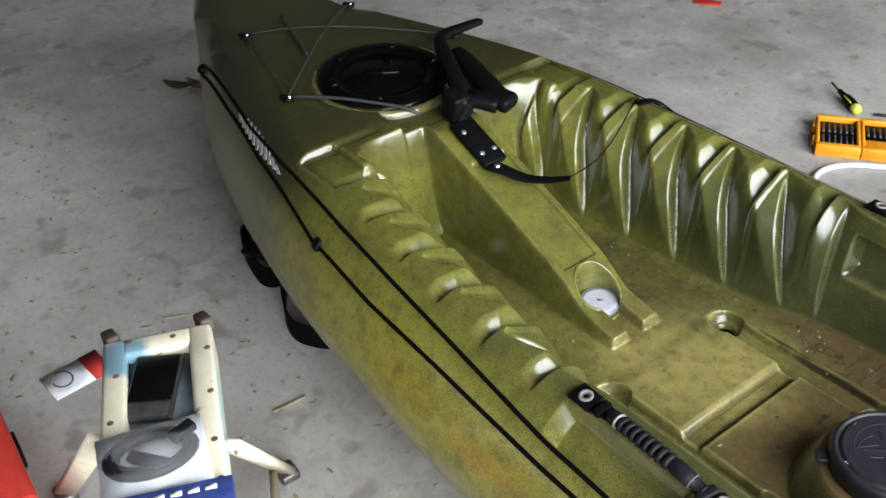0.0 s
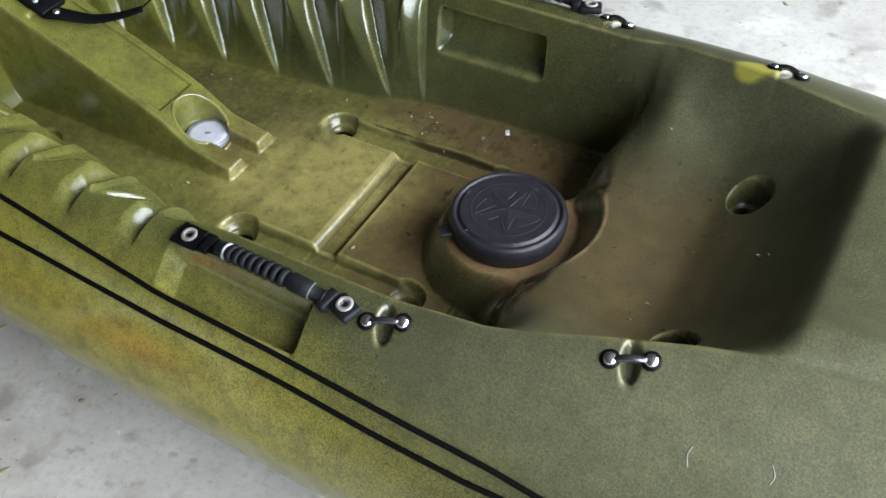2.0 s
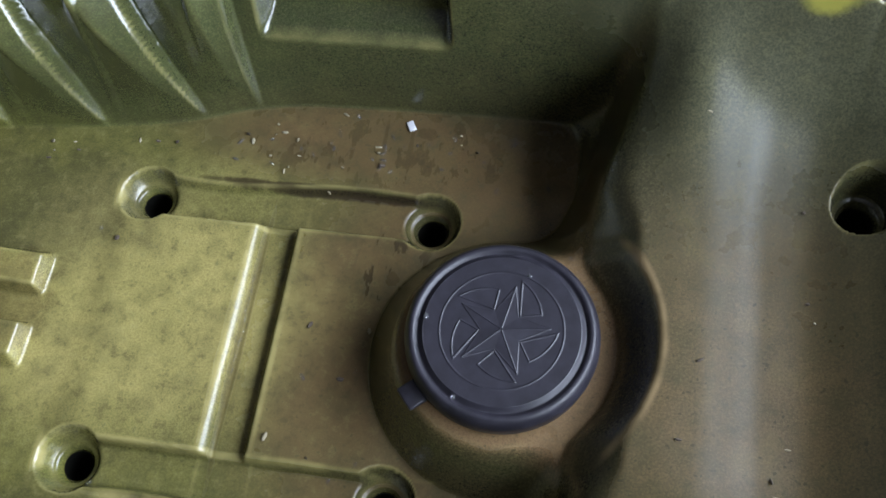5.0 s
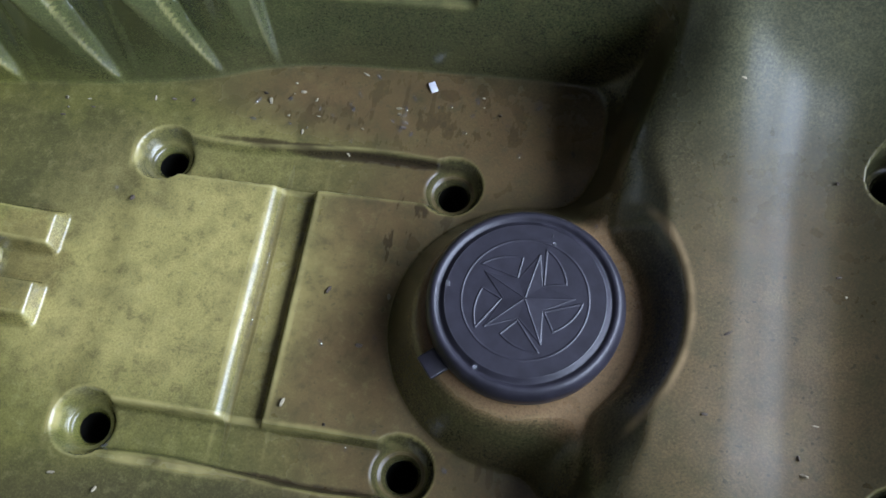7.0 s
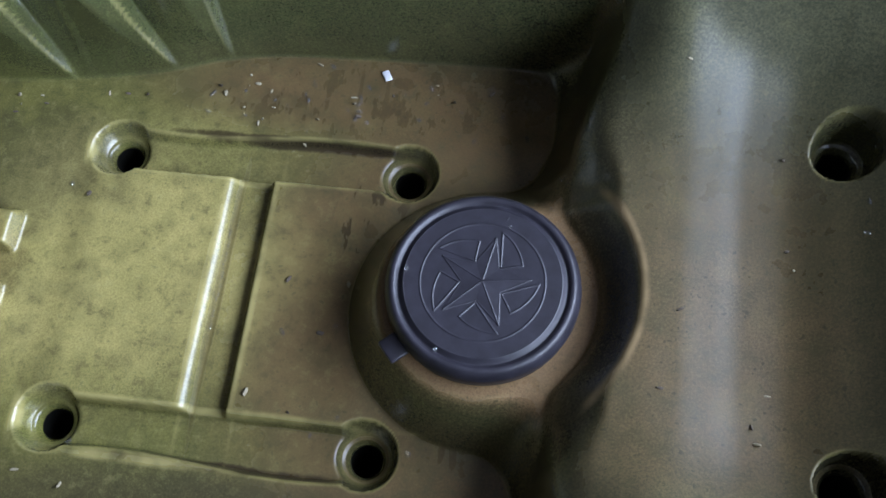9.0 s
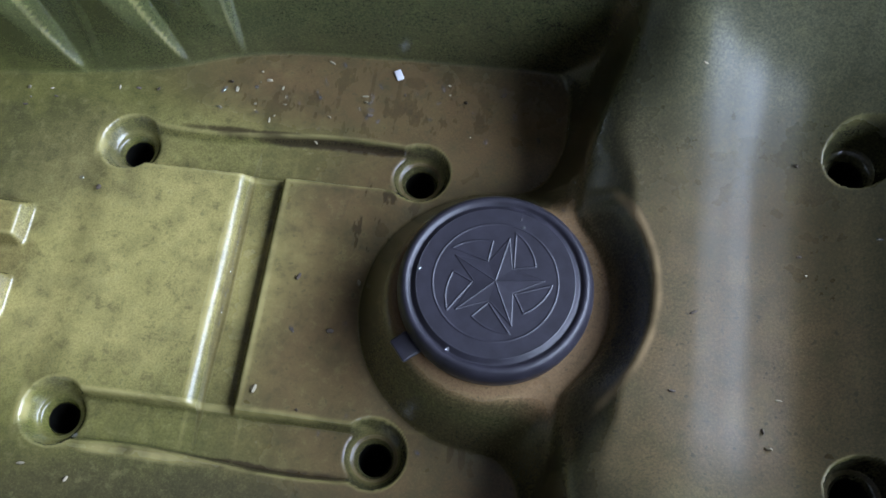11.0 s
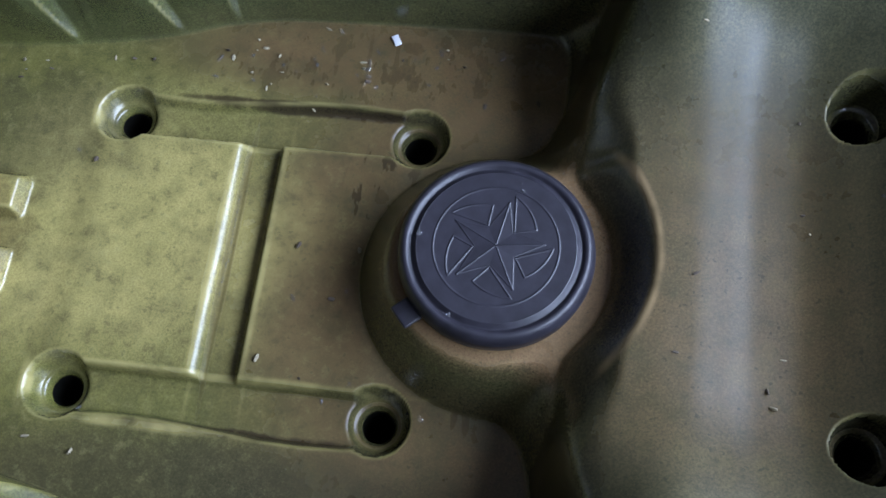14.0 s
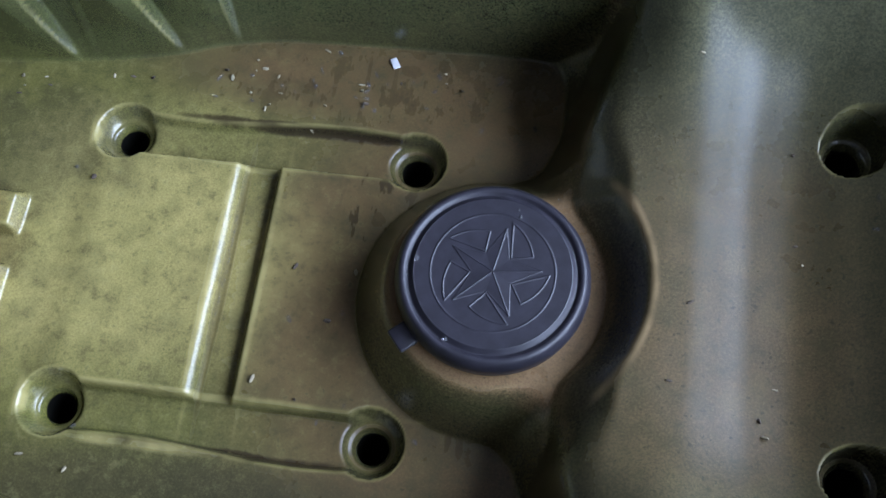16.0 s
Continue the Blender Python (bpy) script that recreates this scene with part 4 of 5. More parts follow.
for x, y in HOOKS[:4]:
    hook = lathe([(0.0, 0.0), (0.011, 0.0), (0.011, 0.004), (0.006, 0.008), (0.0, 0.009)], 14, m=pose(x, y, bow_z(x, y)))
    block(0.026, 0.009, 0.005, pose(x, y, bow_z(x, y) + 0.004, 0, 0, 40), 0.0015, bm=hook)
    part("cord_hook", hook, M_BLACK, kayak, "black cord hook with bright screws")
    part("screw_head", lathe([(0.004, 0.008), (0.0035, 0.0105), (0.0, 0.0115)], 10, m=pose(x + 0.006, y, bow_z(x, y))), M_STEEL, kayak, "bright steel screw head")


def bow_cord(p, q, lift=0.012, r=0.0022):
    pts = []
    for t in np.linspace(0, 1, 14):
        x, y = p[0] + (q[0] - p[0]) * t, p[1] + (q[1] - p[1]) * t
        pts.append((x, y, bow_z(x, y) + 0.006 + lift * math.sin(math.pi * t)))
    part("deck_cord", sweep(pts, circle(r, 6)), M_CORD_GREY, kayak, "thin grey shock cord over the bow deck")


bow_cord(HOOKS[2], HOOKS[4], 0.006, 0.003)
bow_cord(HOOKS[0], HOOKS[3], 0.006, 0.0014)
bow_cord(HOOKS[1], HOOKS[2], 0.006, 0.0014)
bow_cord(HOOKS[0], HOOKS[2], 0.002, 0.0014)
bow_cord((-1.355, -0.03), (-1.18, -0.079), 0.001, 0.003)

# rod rest on the console: base plate, bracket, forked arm, loose strap
def slope_z(x):
    return float(console_h(np.array([x]))[0]) + 0.01 + Z0


rest = new("rod_rest")
rest.parent = kayak
rest["label"] = "black plastic forked rod rest on the console"
ang = math.degrees(math.atan(0.42))
part("base_plate", block(0.10, 0.046, 0.012, pose(-0.785, 0.0, slope_z(-0.785), 0, ang, 0), 0.003), M_BLACK, rest)
for dx, dy in ((0.03, -0.012), (0.03, 0.014), (-0.02, -0.012)):
    p = pose(-0.785, 0.0, slope_z(-0.785) + 0.0125, 0, ang, 0)
    part("bolt", lathe([(0.0045, -0.001), (0.0045, 0.001), (0.003, 0.0024), (0.0, 0.0027)], 12, m=p @ pose(dx, dy, 0)), M_GREY, rest, "small grey bolt head")
part("bracket", block(0.04, 0.036, 0.05, pose(-0.852, 0.006, slope_z(-0.845), 0, 12, 0), 0.005), M_BLACK, rest)
arm = smooth_path([(-0.83, 0.0, 0.235 + Z0), (-0.87, 0.03, 0.25 + Z0), (-0.935, 0.06, 0.262 + Z0), (-1.0, 0.095, 0.262 + Z0), (-1.035, 0.135, 0.255 + Z0), (-1.045, 0.185, 0.25 + Z0), (-1.05, 0.228, 0.247 + Z0)], 6)
part("fork_arm", sweep(arm, [(u * 0.75, v * 1.1) for u, v in rect(0.036, 0.016)], smooth_ends=list(np.linspace(1.15, 0.6, len(arm)))), M_BLACK, rest)
arm2 = smooth_path([(-0.985, 0.12, 0.243 + Z0), (-0.93, 0.105, 0.238 + Z0), (-0.87, 0.085, 0.237 + Z0), (-0.82, 0.072, 0.233 + Z0), (-0.788, 0.08, 0.226 + Z0)], 6)
part("fork_arm", sweep(arm2, rect(0.042, 0.024), smooth_ends=[0.55, 0.6, 0.7, 0.75, 0.8, 0.8, 0.85, 0.85, 0.9, 0.9, 0.9, 0.92, 0.95, 0.98, 1, 1, 1, 1, 1, 1, 1, 1.02, 1.05, 1.05, 0.9][:len(arm2)]), M_BLACK, rest)
part("rest_neck", sweep(smooth_path([(-0.845, 0.005, 0.2 + Z0), (-0.835, 0.03, 0.235 + Z0), (-0.80, 0.06, 0.23 + Z0)], 6), rect(0.04, 0.022)), M_BLACK, rest)
flap = smooth_path([(-0.738, -0.012, slope_z(-0.738) + 0.006), (-0.715, -0.002, slope_z(-0.715) + 0.012), (-0.685, 0.018, 0.155 + Z0), (-0.655, 0.042, 0.155 + Z0), (-0.63, 0.066, 0.16 + Z0)], 6)
part("loose_strap", sweep(flap, rect(0.03, 0.004), smooth_ends=list(np.linspace(1.0, 0.5, len(flap)))), M_WEB, rest, "loose black strap end")
part("strap_bolt", lathe([(0.006, 0.0), (0.006, 0.002), (0.003, 0.004), (0.0, 0.0044)], 12, m=pose(-0.726, -0.007, slope_z(-0.726) + 0.012, 0, ang, 0)), M_STEEL, rest, "bright bolt head")
string = smooth_path([(-0.632, 0.064, 0.16 + Z0), (-0.63, 0.12, 0.17 + Z0), (-0.645, 0.18, 0.185 + Z0), (-0.665, 0.235, 0.207 + Z0), (-0.68, 0.27, on_deck(-0.68, 0.27, 0.004))], 6)
part("strap_tail", sweep(string, circle(0.0012, 6)), M_WEB, rest, "thin black strap tail")
over = [(-0.668 + 0.3 * (a - 0.24), a, on_deck(-0.66, a, 0.007)) for a in np.linspace(0.25, 0.35, 12)]
part("tie_strap", sweep(over, rect(0.016, 0.003)), M_WEB, kayak, "black strap over the far gunwale")

# moulded cup in the console
def cup_liner():
    bm = bmesh.new()
    n, loops = 64, []
    for i in range(n):
        a = 2 * math.pi * i / n
        x, y = math.cos(a), math.sin(a)
        open_end = sst(0.3, 0.62, np.array([x]))[0] * (1 - sst(0.45, 0.62, np.array([abs(y)]))[0])
        top = (float(console_h(np.array([-0.497 + 0.036 * x]))[0]) + 0.0115) * (1 - open_end) + 0.013 * open_end + Z0
        loops.append([bm.verts.new((-0.497 + r * x, r * y, z)) for r, z in ((0.0385, top - 0.003), (0.0372, top), (0.0352, top + 0.0004), (0.0338, top - 0.002), (0.0328, (top + 0.0135 + Z0) / 2), (0.0322, 0.0135 + Z0), (0.001, 0.012 + Z0))])
    for a, b in zip(loops, loops[1:] + loops[:1]):
        for k in range(6):
            bm.faces.new((a[k], b[k], b[k + 1], a[k + 1]))
    bmesh.ops.recalc_face_normals(bm, faces=bm.faces)
    return bm


part("console_cup", cup_liner(), M_HULL, kayak, "smooth moulded cup in the console")

# puck in the console cup
puck = thing("white_disc", "white round plastic disc in the kayak console cup", "disc", pose(-0.4935, 0.002, 0.0155 + Z0, 0, 4, 0))
part("rim", lathe([(0.0, 0.0), (0.0305, 0.0), (0.0316, 0.003), (0.0312, 0.010), (0.0298, 0.0112), (0.0290, 0.0096), (0.0, 0.0096)], 40), M_GREY, puck, "grey metal rim")
part("face", lathe([(0.0288, 0.0097), (0.0286, 0.0106), (0.023, 0.0114), (0.0, 0.0116)], 40), M_DISC, puck)
part("centre_mark", block(0.009, 0.0045, 0.0012, pose(0.001, 0, 0.0113, 0, 0, 35), 0.0005), M_GREY, puck, "small grey mark")

# crumbs that lie in the well and on the seat
chip = obj("paper_chip", block(0.0065, 0.0105, 0.002, bevel=0.0006), M_WHITE)
chip.location, chip.rotation_euler = (-0.1145, 0.2215, 0.0065 + Z0), (0, 0, 0.5)
tagged(chip, "small white paper chip in the kayak footwell", "paper chip")


def pan_z(x, y):
    return float(pan(np.array([x]), np.array([y]))[0]) + Z0


rng = random.Random(7)
SPOTS = [(-0.305, 0.218), (-0.385, 0.193), (-0.223, 0.160), (-0.2225, 0.232), (0.0087, 0.229), (0.0186, 0.168), (-0.178, 0.228), (-0.067, 0.216), (-0.356, -0.167), (-0.317, -0.174), (-0.358, 0.075), (-0.183, -0.085), (-0.146, -0.0975), (-0.115, 0.0146), (-0.131, -0.030), (-0.166, 0.0138), (0.220, 0.047), (0.225, 0.032), (0.215, 0.117), (0.144, -0.009), (0.132, -0.069), (0.196, -0.088), (0.199, -0.100), (0.1377, 0.175), (0.207, -0.064),
         (-0.24, 0.2), (-0.26, 0.19), (-0.45, 0.15), (-0.52, 0.12), (-0.6, 0.14), (-0.66, -0.1), (-0.55, -0.12), (-0.48, -0.1), (-0.35, 0.18), (-0.43, 0.17), (-0.14, 0.19), (0.3, 0.02), (-0.05, 0.2), (-0.22, 0.165), (-0.17, 0.17)]
bm_pale, bm_dark = bmesh.new(), bmesh.new()
for i, (x, y) in enumerate(SPOTS):
    for k in range(1 if i < 25 else 3):
        xx, yy = (x, y) if k == 0 else (x + rng.gauss(0, 0.02), y + rng.gauss(0, 0.012))
        if abs(yy) > float(floor_y(np.array([xx]))[0]) - 0.004:
            continue
        s = rng.uniform(0.003, 0.0062)
        tgt = bm_pale if rng.random() < 0.45 else bm_dark
        bmesh.ops.create_icosphere(tgt, subdivisions=1, radius=s / 2, matrix=pose(xx, yy, pan_z(xx, yy) + s * 0.2, rng.uniform(0, 60), rng.uniform(0, 60), rng.uniform(0, 180)) @ Matrix.Diagonal((1.7, rng.uniform(0.4, 0.9), 0.5, 1)))
tagged(obj("grit_crumbs", bm_pale, M_STRAW, smooth=False), "pale crumbs of leaf and grit in the kayak", "crumbs", kind="stuff")
tagged(obj("leaf_crumbs", bm_dark, M_BARK, smooth=False), "dark crumbs of leaf and bark in the kayak", "crumbs", kind="stuff")

bm = bmesh.new()
for i in range(44):
    x, y = (rng.gauss(-0.13, 0.075), rng.gauss(0.19, 0.024)) if i < 30 else (rng.uniform(-0.4, 0.3), rng.uniform(-0.2, 0.2))
    if abs(y) > float(floor_y(np.array([x]))[0]) - 0.006:
        continue
    r = rng.uniform(0.001, 0.0024)
    bmesh.ops.create_icosphere(bm, subdivisions=2, radius=r, matrix=pose(x, y, pan_z(x, y), 0, 0, rng.uniform(0, 180)) @ Matrix.Diagonal((rng.uniform(0.6, 1.0), rng.uniform(1.0, 2.4), 0.55, 1)))
for i in range(16):
    x, y, r = -0.2275 + rng.gauss(0, 0.0006), -0.035 + 0.0058 * i + rng.gauss(0, 0.0015), rng.uniform(0.0008, 0.0014)
    bmesh.ops.create_icosphere(bm, subdivisions=2, radius=r, matrix=pose(x, y, pan_z(x, y), 0, 0, 8) @ Matrix.Diagonal((0.8, 1.6, 0.6, 1)))
for x, y, r in ((-0.058, 0.004, 0.0022), (0.016, 0.046, 0.0014), (-0.028, -0.056, 0.0015), (0.014, 0.052, 0.0009)):
    bmesh.ops.create_icosphere(bm, subdivisions=2, radius=r, matrix=pose(x, y, H_LID + 0.0002) @ Matrix.Diagonal((1, 1.2, 0.6, 1)))
tagged(obj("water_drops", bm, M_WATER), "small water drops in the kayak footwell", "water drops", kind="stuff")
for pts in ([(0.326, 0.284), (0.324, 0.291), (0.328, 0.299)], [(0.392, 0.272), (0.397, 0.279), (0.395, 0.286)]):
    line = smooth_path([(x, -y, on_deck(x, y, 0.0002)) for x, y in pts], 5)
    part("scuff_mark", sweep(line, rect(0.0011, 0.0008)), M_SCRATCH, kayak, "pale scratch in the plastic")

# webbing bunched on the floor beside the hull
loops = thing("tie_down_strap", "black webbing tie-down strap bunched on the floor under the kayak", "strap", pose(-1.0, -0.27, 0))
for pts in ([(-0.16, 0.05, 0.02), (-0.17, 0.0, 0.05), (-0.12, -0.03, 0.055), (-0.06, -0.03, 0.03), (-0.05, 0.01, 0.014), (-0.11, 0.03, 0.014), (-0.16, 0.02, 0.016)],
            [(-0.1, 0.05, 0.045), (-0.07, 0.0, 0.07), (-0.02, -0.02, 0.05), (0.0, 0.02, 0.028), (-0.05, 0.05, 0.028)],
            [(0.0, 0.06, 0.06), (0.02, 0.0, 0.085), (0.05, -0.045, 0.06), (0.1, -0.065, 0.028), (0.15, -0.05, 0.026), (0.19, -0.01, 0.026), (0.22, 0.05, 0.026)],
            [(0.03, 0.06, 0.05), (0.09, 0.0, 0.032), (0.13, -0.005, 0.03), (0.15, 0.05, 0.03)]):
    part("webbing_loop", sweep(smooth_path(pts, 8), rect(0.004, 0.045)), M_WEB, loops)
part("buckle", block(0.055, 0.04, 0.014, pose(-0.09, -0.015, 0.062, 20, 0, 25), 0.004), M_BLACK, loops)

# ---- things on the floor ----
# folding step stool, cream enamel with rust spots
YAW = -23.5
stool = thing("step_stool", "small cream-painted folding step stool with rust spots and blue stains", "stool", pose(-0.513, -0.693, 0, 0, 0, YAW))
TOP = 0.332
bm = bmesh.new()
block(0.34, 0.03, 0.022, pose(0, 0.053, TOP - 0.022), 0.006, bm=bm)
block(0.34, 0.03, 0.022, pose(0, -0.053, TOP - 0.022), 0.006, bm=bm)
block(0.032, 0.085, 0.0212, pose(-0.153, 0, TOP - 0.0215), 0.005, bm=bm)
block(0.15, 0.085, 0.0212, pose(0.092, 0, TOP - 0.0215), 0.005, bm=bm)
part("top_frame", bm, M_CREAM, stool)
part("tray", block(0.16, 0.08, 0.004, pose(-0.06, 0, TOP - 0.021)), M_GREYBLUE, stool, "sunken grey-blue tray")
for sy in (-1, 1):
    part("side_skirt", block(0.335, 0.004, 0.045, pose(0, sy * 0.0655, TOP - 0.06), 0.001), M_CREAM, stool)
for (ax, ay), (fx, fy) in (((0.033, 0.072), (-0.185, 0.124)), ((-0.02, -0.072), (-0.24, -0.2)), ((0.12, 0.06), (0.26, 0.11)), ((0.12, -0.06), (0.26, -0.11))):
    part("leg", sweep([Vector((ax, ay, TOP - 0.02)), Vector((fx, fy, 0.012))], rect(0.012, 0.03), up=(0.4, 1, 0)), M_CREAM, stool)
    part("rubber_foot", block(0.034, 0.03, 0.016, pose(fx, fy, 0, 0, 0, 20), 0.004), M_DARKMETAL, stool, "dark worn foot")
    part("hinge_bolt", lathe([(0.007, 0.0), (0.007, 0.003), (0.0, 0.005)], 12, m=pose(ax, ay * 1.06, TOP - 0.03, -90 if ay > 0 else 90, 0, 0)), M_RUST, stool, "rusty bolt")
part("cross_bar", sweep([(-0.141, 0.106, 0.062), (0.16, 0.09, 0.052)], rect(0.012, 0.012)), M_CREAM, stool)
for x, y in ((-0.17, 0.06), (-0.17, -0.058)):
    part("corner_clamp", block(0.034, 0.018, 0.02, pose(x - 0.012, y, TOP - 0.02, 0, -15, 20), 0.004), M_CLAMP, stool, "dark rusty corner clamp")
for x, y in ((-0.1, -0.05), (-0.02, -0.056), (0.03, -0.06), (-0.12, 0.061), (-0.04, 0.06), (0.04, 0.059), (-0.155, 0.02), (-0.16, -0.035), (0.1, 0.062)):
    part("rust_spot", lathe([(0.0, 0.0006), (0.0032, 0.0005), (0.0042, 0.0)], 9, m=pose(x, y, TOP + 0.0001)), M_RUST, stool, "brown rust spot")

phone = thing("mobile_phone", "dark mobile phone with a dusty black screen on the stool", "phone", pose(-0.588, -0.669, TOP - 0.017, 0, 0, -34))
part("case", block(0.112, 0.06, 0.010, bevel=0.004, seg=3), M_PHONE, phone, "grey metal edge")
part("key_row", block(0.022, 0.05, 0.0014, pose(0.042, 0, 0.0097), 0.0005), M_DARKMETAL, phone, "dark worn key row")
part("screen", block(0.08, 0.053, 0.0012, pose(-0.0125, 0, 0.0097), 0.0005), M_SCREEN, phone, "dusty black glass screen")

pack = thing("cable_packet", "clear plastic packet with a coiled black cable on a white card", "packet", pose(-0.467, -0.722, TOP + 0.001, 0, 2, -24 + 6))
part("card", block(0.10, 0.118, 0.002), M_CARD, pack, "white card")
coil = []
for i in range(72):
    a = i / 71 * 2 * math.pi * 3
    r = 0.034 + 0.004 * math.sin(a * 0.37)
    coil.append((r * 0.82 * math.cos(a) - 0.004, r * 1.3 * math.sin(a) + 0.0, 0.006 + 0.003 * (i / 71)))
part("cable_coil", sweep(coil, circle(0.0052, 8)), M_CORD_SLATE, pack, "coiled slate-black cable")
part("plug", block(0.016, 0.032, 0.011, pose(-0.022, 0.036, 0.004, 0, 0, 30), 0.003), M_CORD_SLATE, pack, "black plug")
part("plug", block(0.014, 0.05, 0.009, pose(0.006, -0.004, 0.004, 0, 0, -35), 0.003), M_CORD_SLATE, pack, "black plug")
rows = [[(x, y, 0.012 + 0.006 * math.exp(-((x / 0.035) ** 2 + (y / 0.04) ** 2)) + 0.0018 * math.sin(90 * x + 60 * y) - 0.0095 * max(abs(x) / 0.05, abs(y) / 0.059) ** 6) for y in np.linspace(-0.058, 0.058, 22)] for x in np.linspace(-0.049, 0.049, 20)]
part("plastic_wrap", sheet(rows, 0.0004), M_CLEAR, pack, "crinkled clear plastic wrap")

box = thing("printed_box", "navy, green and white printed box on the stool", "box", pose(-0.405, -0.735, TOP + 0.0005, 0, 0, -24))
part("carton", block(0.062, 0.15, 0.016, pose(0.028, -0.004, 0), 0.001), M_NAVY, box)
part("green_panel", block(0.016, 0.10, 0.0008, pose(0.03, -0.01, 0.0158)), M_GREEN, box, "green printed band")
part("white_panel", block(0.014, 0.14, 0.0008, pose(0.047, -0.004, 0.0158)), M_CARD, box, "white printed band")
for i in range(7):
    part("print_bar", block(0.007, 0.012, 0.0006, pose(0.008, -0.06 + 0.018 * i, 0.0159)), M_CARD, box, "white bar of print")
    part("print_bar", block(0.0045, 0.011, 0.0006, pose(0.0475, -0.06 + 0.018 * i, 0.0164)), M_NAVY, box, "blue bar of print")

blister = thing("blister_card", "torn red and white blister card on the floor", "packet", pose(-1.062, -0.672, 0.001, 0, 0, 275))
part("card", block(0.095, 0.07, 0.0015), M_CARD, blister, "white card")
part("header", block(0.034, 0.071, 0.0016, pose(-0.04, 0, 0.0003)), M_RED, blister, "red header")
part("bubble", lathe([(0.03, 0.0), (0.027, 0.008), (0.018, 0.011), (0.0, 0.012)], 24, m=pose(0.014, 0, 0.0016)), M_CLEAR, blister, "clear plastic bubble")
part("hook_wire", sweep([(0.02 + 0.016 * math.cos(a), 0.02 * math.sin(a), 0.006) for a in np.linspace(0, 5, 22)], circle(0.0016, 6)), M_DARKMETAL, blister, "dark wire")

crate = thing("red_box", "red plastic tool box on the floor", "tool box", pose(-0.847, -0.938, 0, 0, 0, -4))
part("body", block(0.36, 0.24, 0.15, bevel=0.012), M_RED, crate)
part("lid", block(0.366, 0.246, 0.035, pose(0, 0, 0.15), 0.01), M_RED, crate)
part("latch", block(0.04, 0.012, 0.04, pose(0.05, 0.122, 0.13), 0.003), M_BLACK, crate)

# open bit case beyond the kayak
case = thing("bit_case", "open orange plastic drill bit case on the floor", "bit case", pose(-0.632, 0.944, 0, 0, 0, 35))
for k, sx in enumerate((-1, 1)):
    half = part("tray_half", block(0.092, 0.14, 0.006, pose(sx * 0.0465, 0, 0), 0.002), M_ORANGE, case)
    for dx, dy, w, h in ((0, 0.064, 0.092, 0.012), (0, -0.062, 0.092, 0.016), (-0.042, 0, 0.008, 0.114), (0.042, 0, 0.008, 0.114)):
        part("tray_wall", block(w, h, 0.024, pose(sx * 0.0465 + dx, dy, 0.004), 0.003), M_ORANGE, half)
    if k:
        part("tray_step", block(0.074, 0.04, 0.016, pose(sx * 0.0465, -0.036, 0.005), 0.002), M_ORANGE, half)
    part("insert", block(0.074, 0.11 if not k else 0.066, 0.012, pose(sx * 0.0465, 0 if not k else 0.022, 0.006), 0.002), M_BLACK, case, "black insert")
    for i in range(6):
        for j in range(2 if not k else 1):
            part("drill_bit", lathe([(0.0, 0.0), (0.0028, 0.0), (0.0028, 0.036), (0.0, 0.038)], 8, m=pose(sx * 0.0465 - 0.03 + 0.012 * i, (0.002 if k else -0.045) + 0.05 * j, 0.0195, -90, 0, 0)), M_DARKMETAL, case, "dark steel bit")
for sy in (-1, 1):
    part("hinge", block(0.014, 0.022, 0.012, pose(0, sy * 0.04, 0.01), 0.002), M_ORANGE, case)
    part("clasp", block(0.010, 0.02, 0.02, pose(-0.094, sy * 0.03, 0.004), 0.002), M_ORANGE, case)

driver = thing("screwdriver", "black and yellow screwdriver on the floor", "screwdriver", pose(-0.745, 1.072, 0.013, 0, 0, -32.5))
along = pose(0, 0, 0, 0, 90, 0)
part("grip", lathe([(0.0, -0.055), (0.006, -0.054), (0.0075, -0.03), (0.0125, -0.012), (0.0125, 0.02), (0.010, 0.03), (0.0, 0.031)], 16, m=along), M_BLACK, driver)
part("end_cap", lathe([(0.0105, 0.028), (0.0125, 0.036), (0.010, 0.046), (0.0, 0.049)], 16, m=along), M_YELLOW, driver, "yellow end cap")
for a in (40, 160, 280):
    part("stripe", block(0.036, 0.0035, 0.0016, pose(0.005, 0, 0, a, 0, 0) @ pose(0, 0, 0.0118), 0.0005), M_YELLOW, driver, "yellow stripe")
part("shaft", lathe([(0.003, -0.098), (0.003, -0.05), (0.0, -0.05)], 10, m=along), M_DARKMETAL, driver)
rod = thing("steel_rod", "thin grey steel rod on the floor", "rod", pose(-0.62, 1.115, 0.004, 0, 0, 33))
part("bar", lathe([(0.0, -0.075), (0.0035, -0.073), (0.0035, 0.06), (0.006, 0.064), (0.005, 0.074), (0.0, 0.076)], 10, m=along), M_DARKMETAL, rod)

# electric drill on its side
drill = thing("power_drill", "grey metal corded power drill lying on its side", "power drill", pose(-0.29, 0.855, 0.034, 0, 0, 22))
part("housing", lathe([(0.0, -0.068), (0.022, -0.066), (0.031, -0.055), (0.034, -0.02), (0.035, 0.02), (0.032, 0.036), (0.022, 0.046), (0.016, 0.05), (0.0, 0.05)], 28, m=Matrix.Diagonal((1, 1, 0.95, 1)) @ along), M_ALLOY, drill, "worn alloy housing")
part("gear_nose", lathe([(0.015, 0.048), (0.017, 0.052), (0.017, 0.06), (0.0, 0.06)], 20, m=along), M_DARKMETAL, drill)
part("chuck", lathe([(0.0, 0.06), (0.0145, 0.06), (0.0155, 0.066), (0.0155, 0.084), (0.010, 0.094), (0.006, 0.096), (0.0, 0.096)], 18, m=along), M_DARKMETAL, drill, "dark steel chuck")
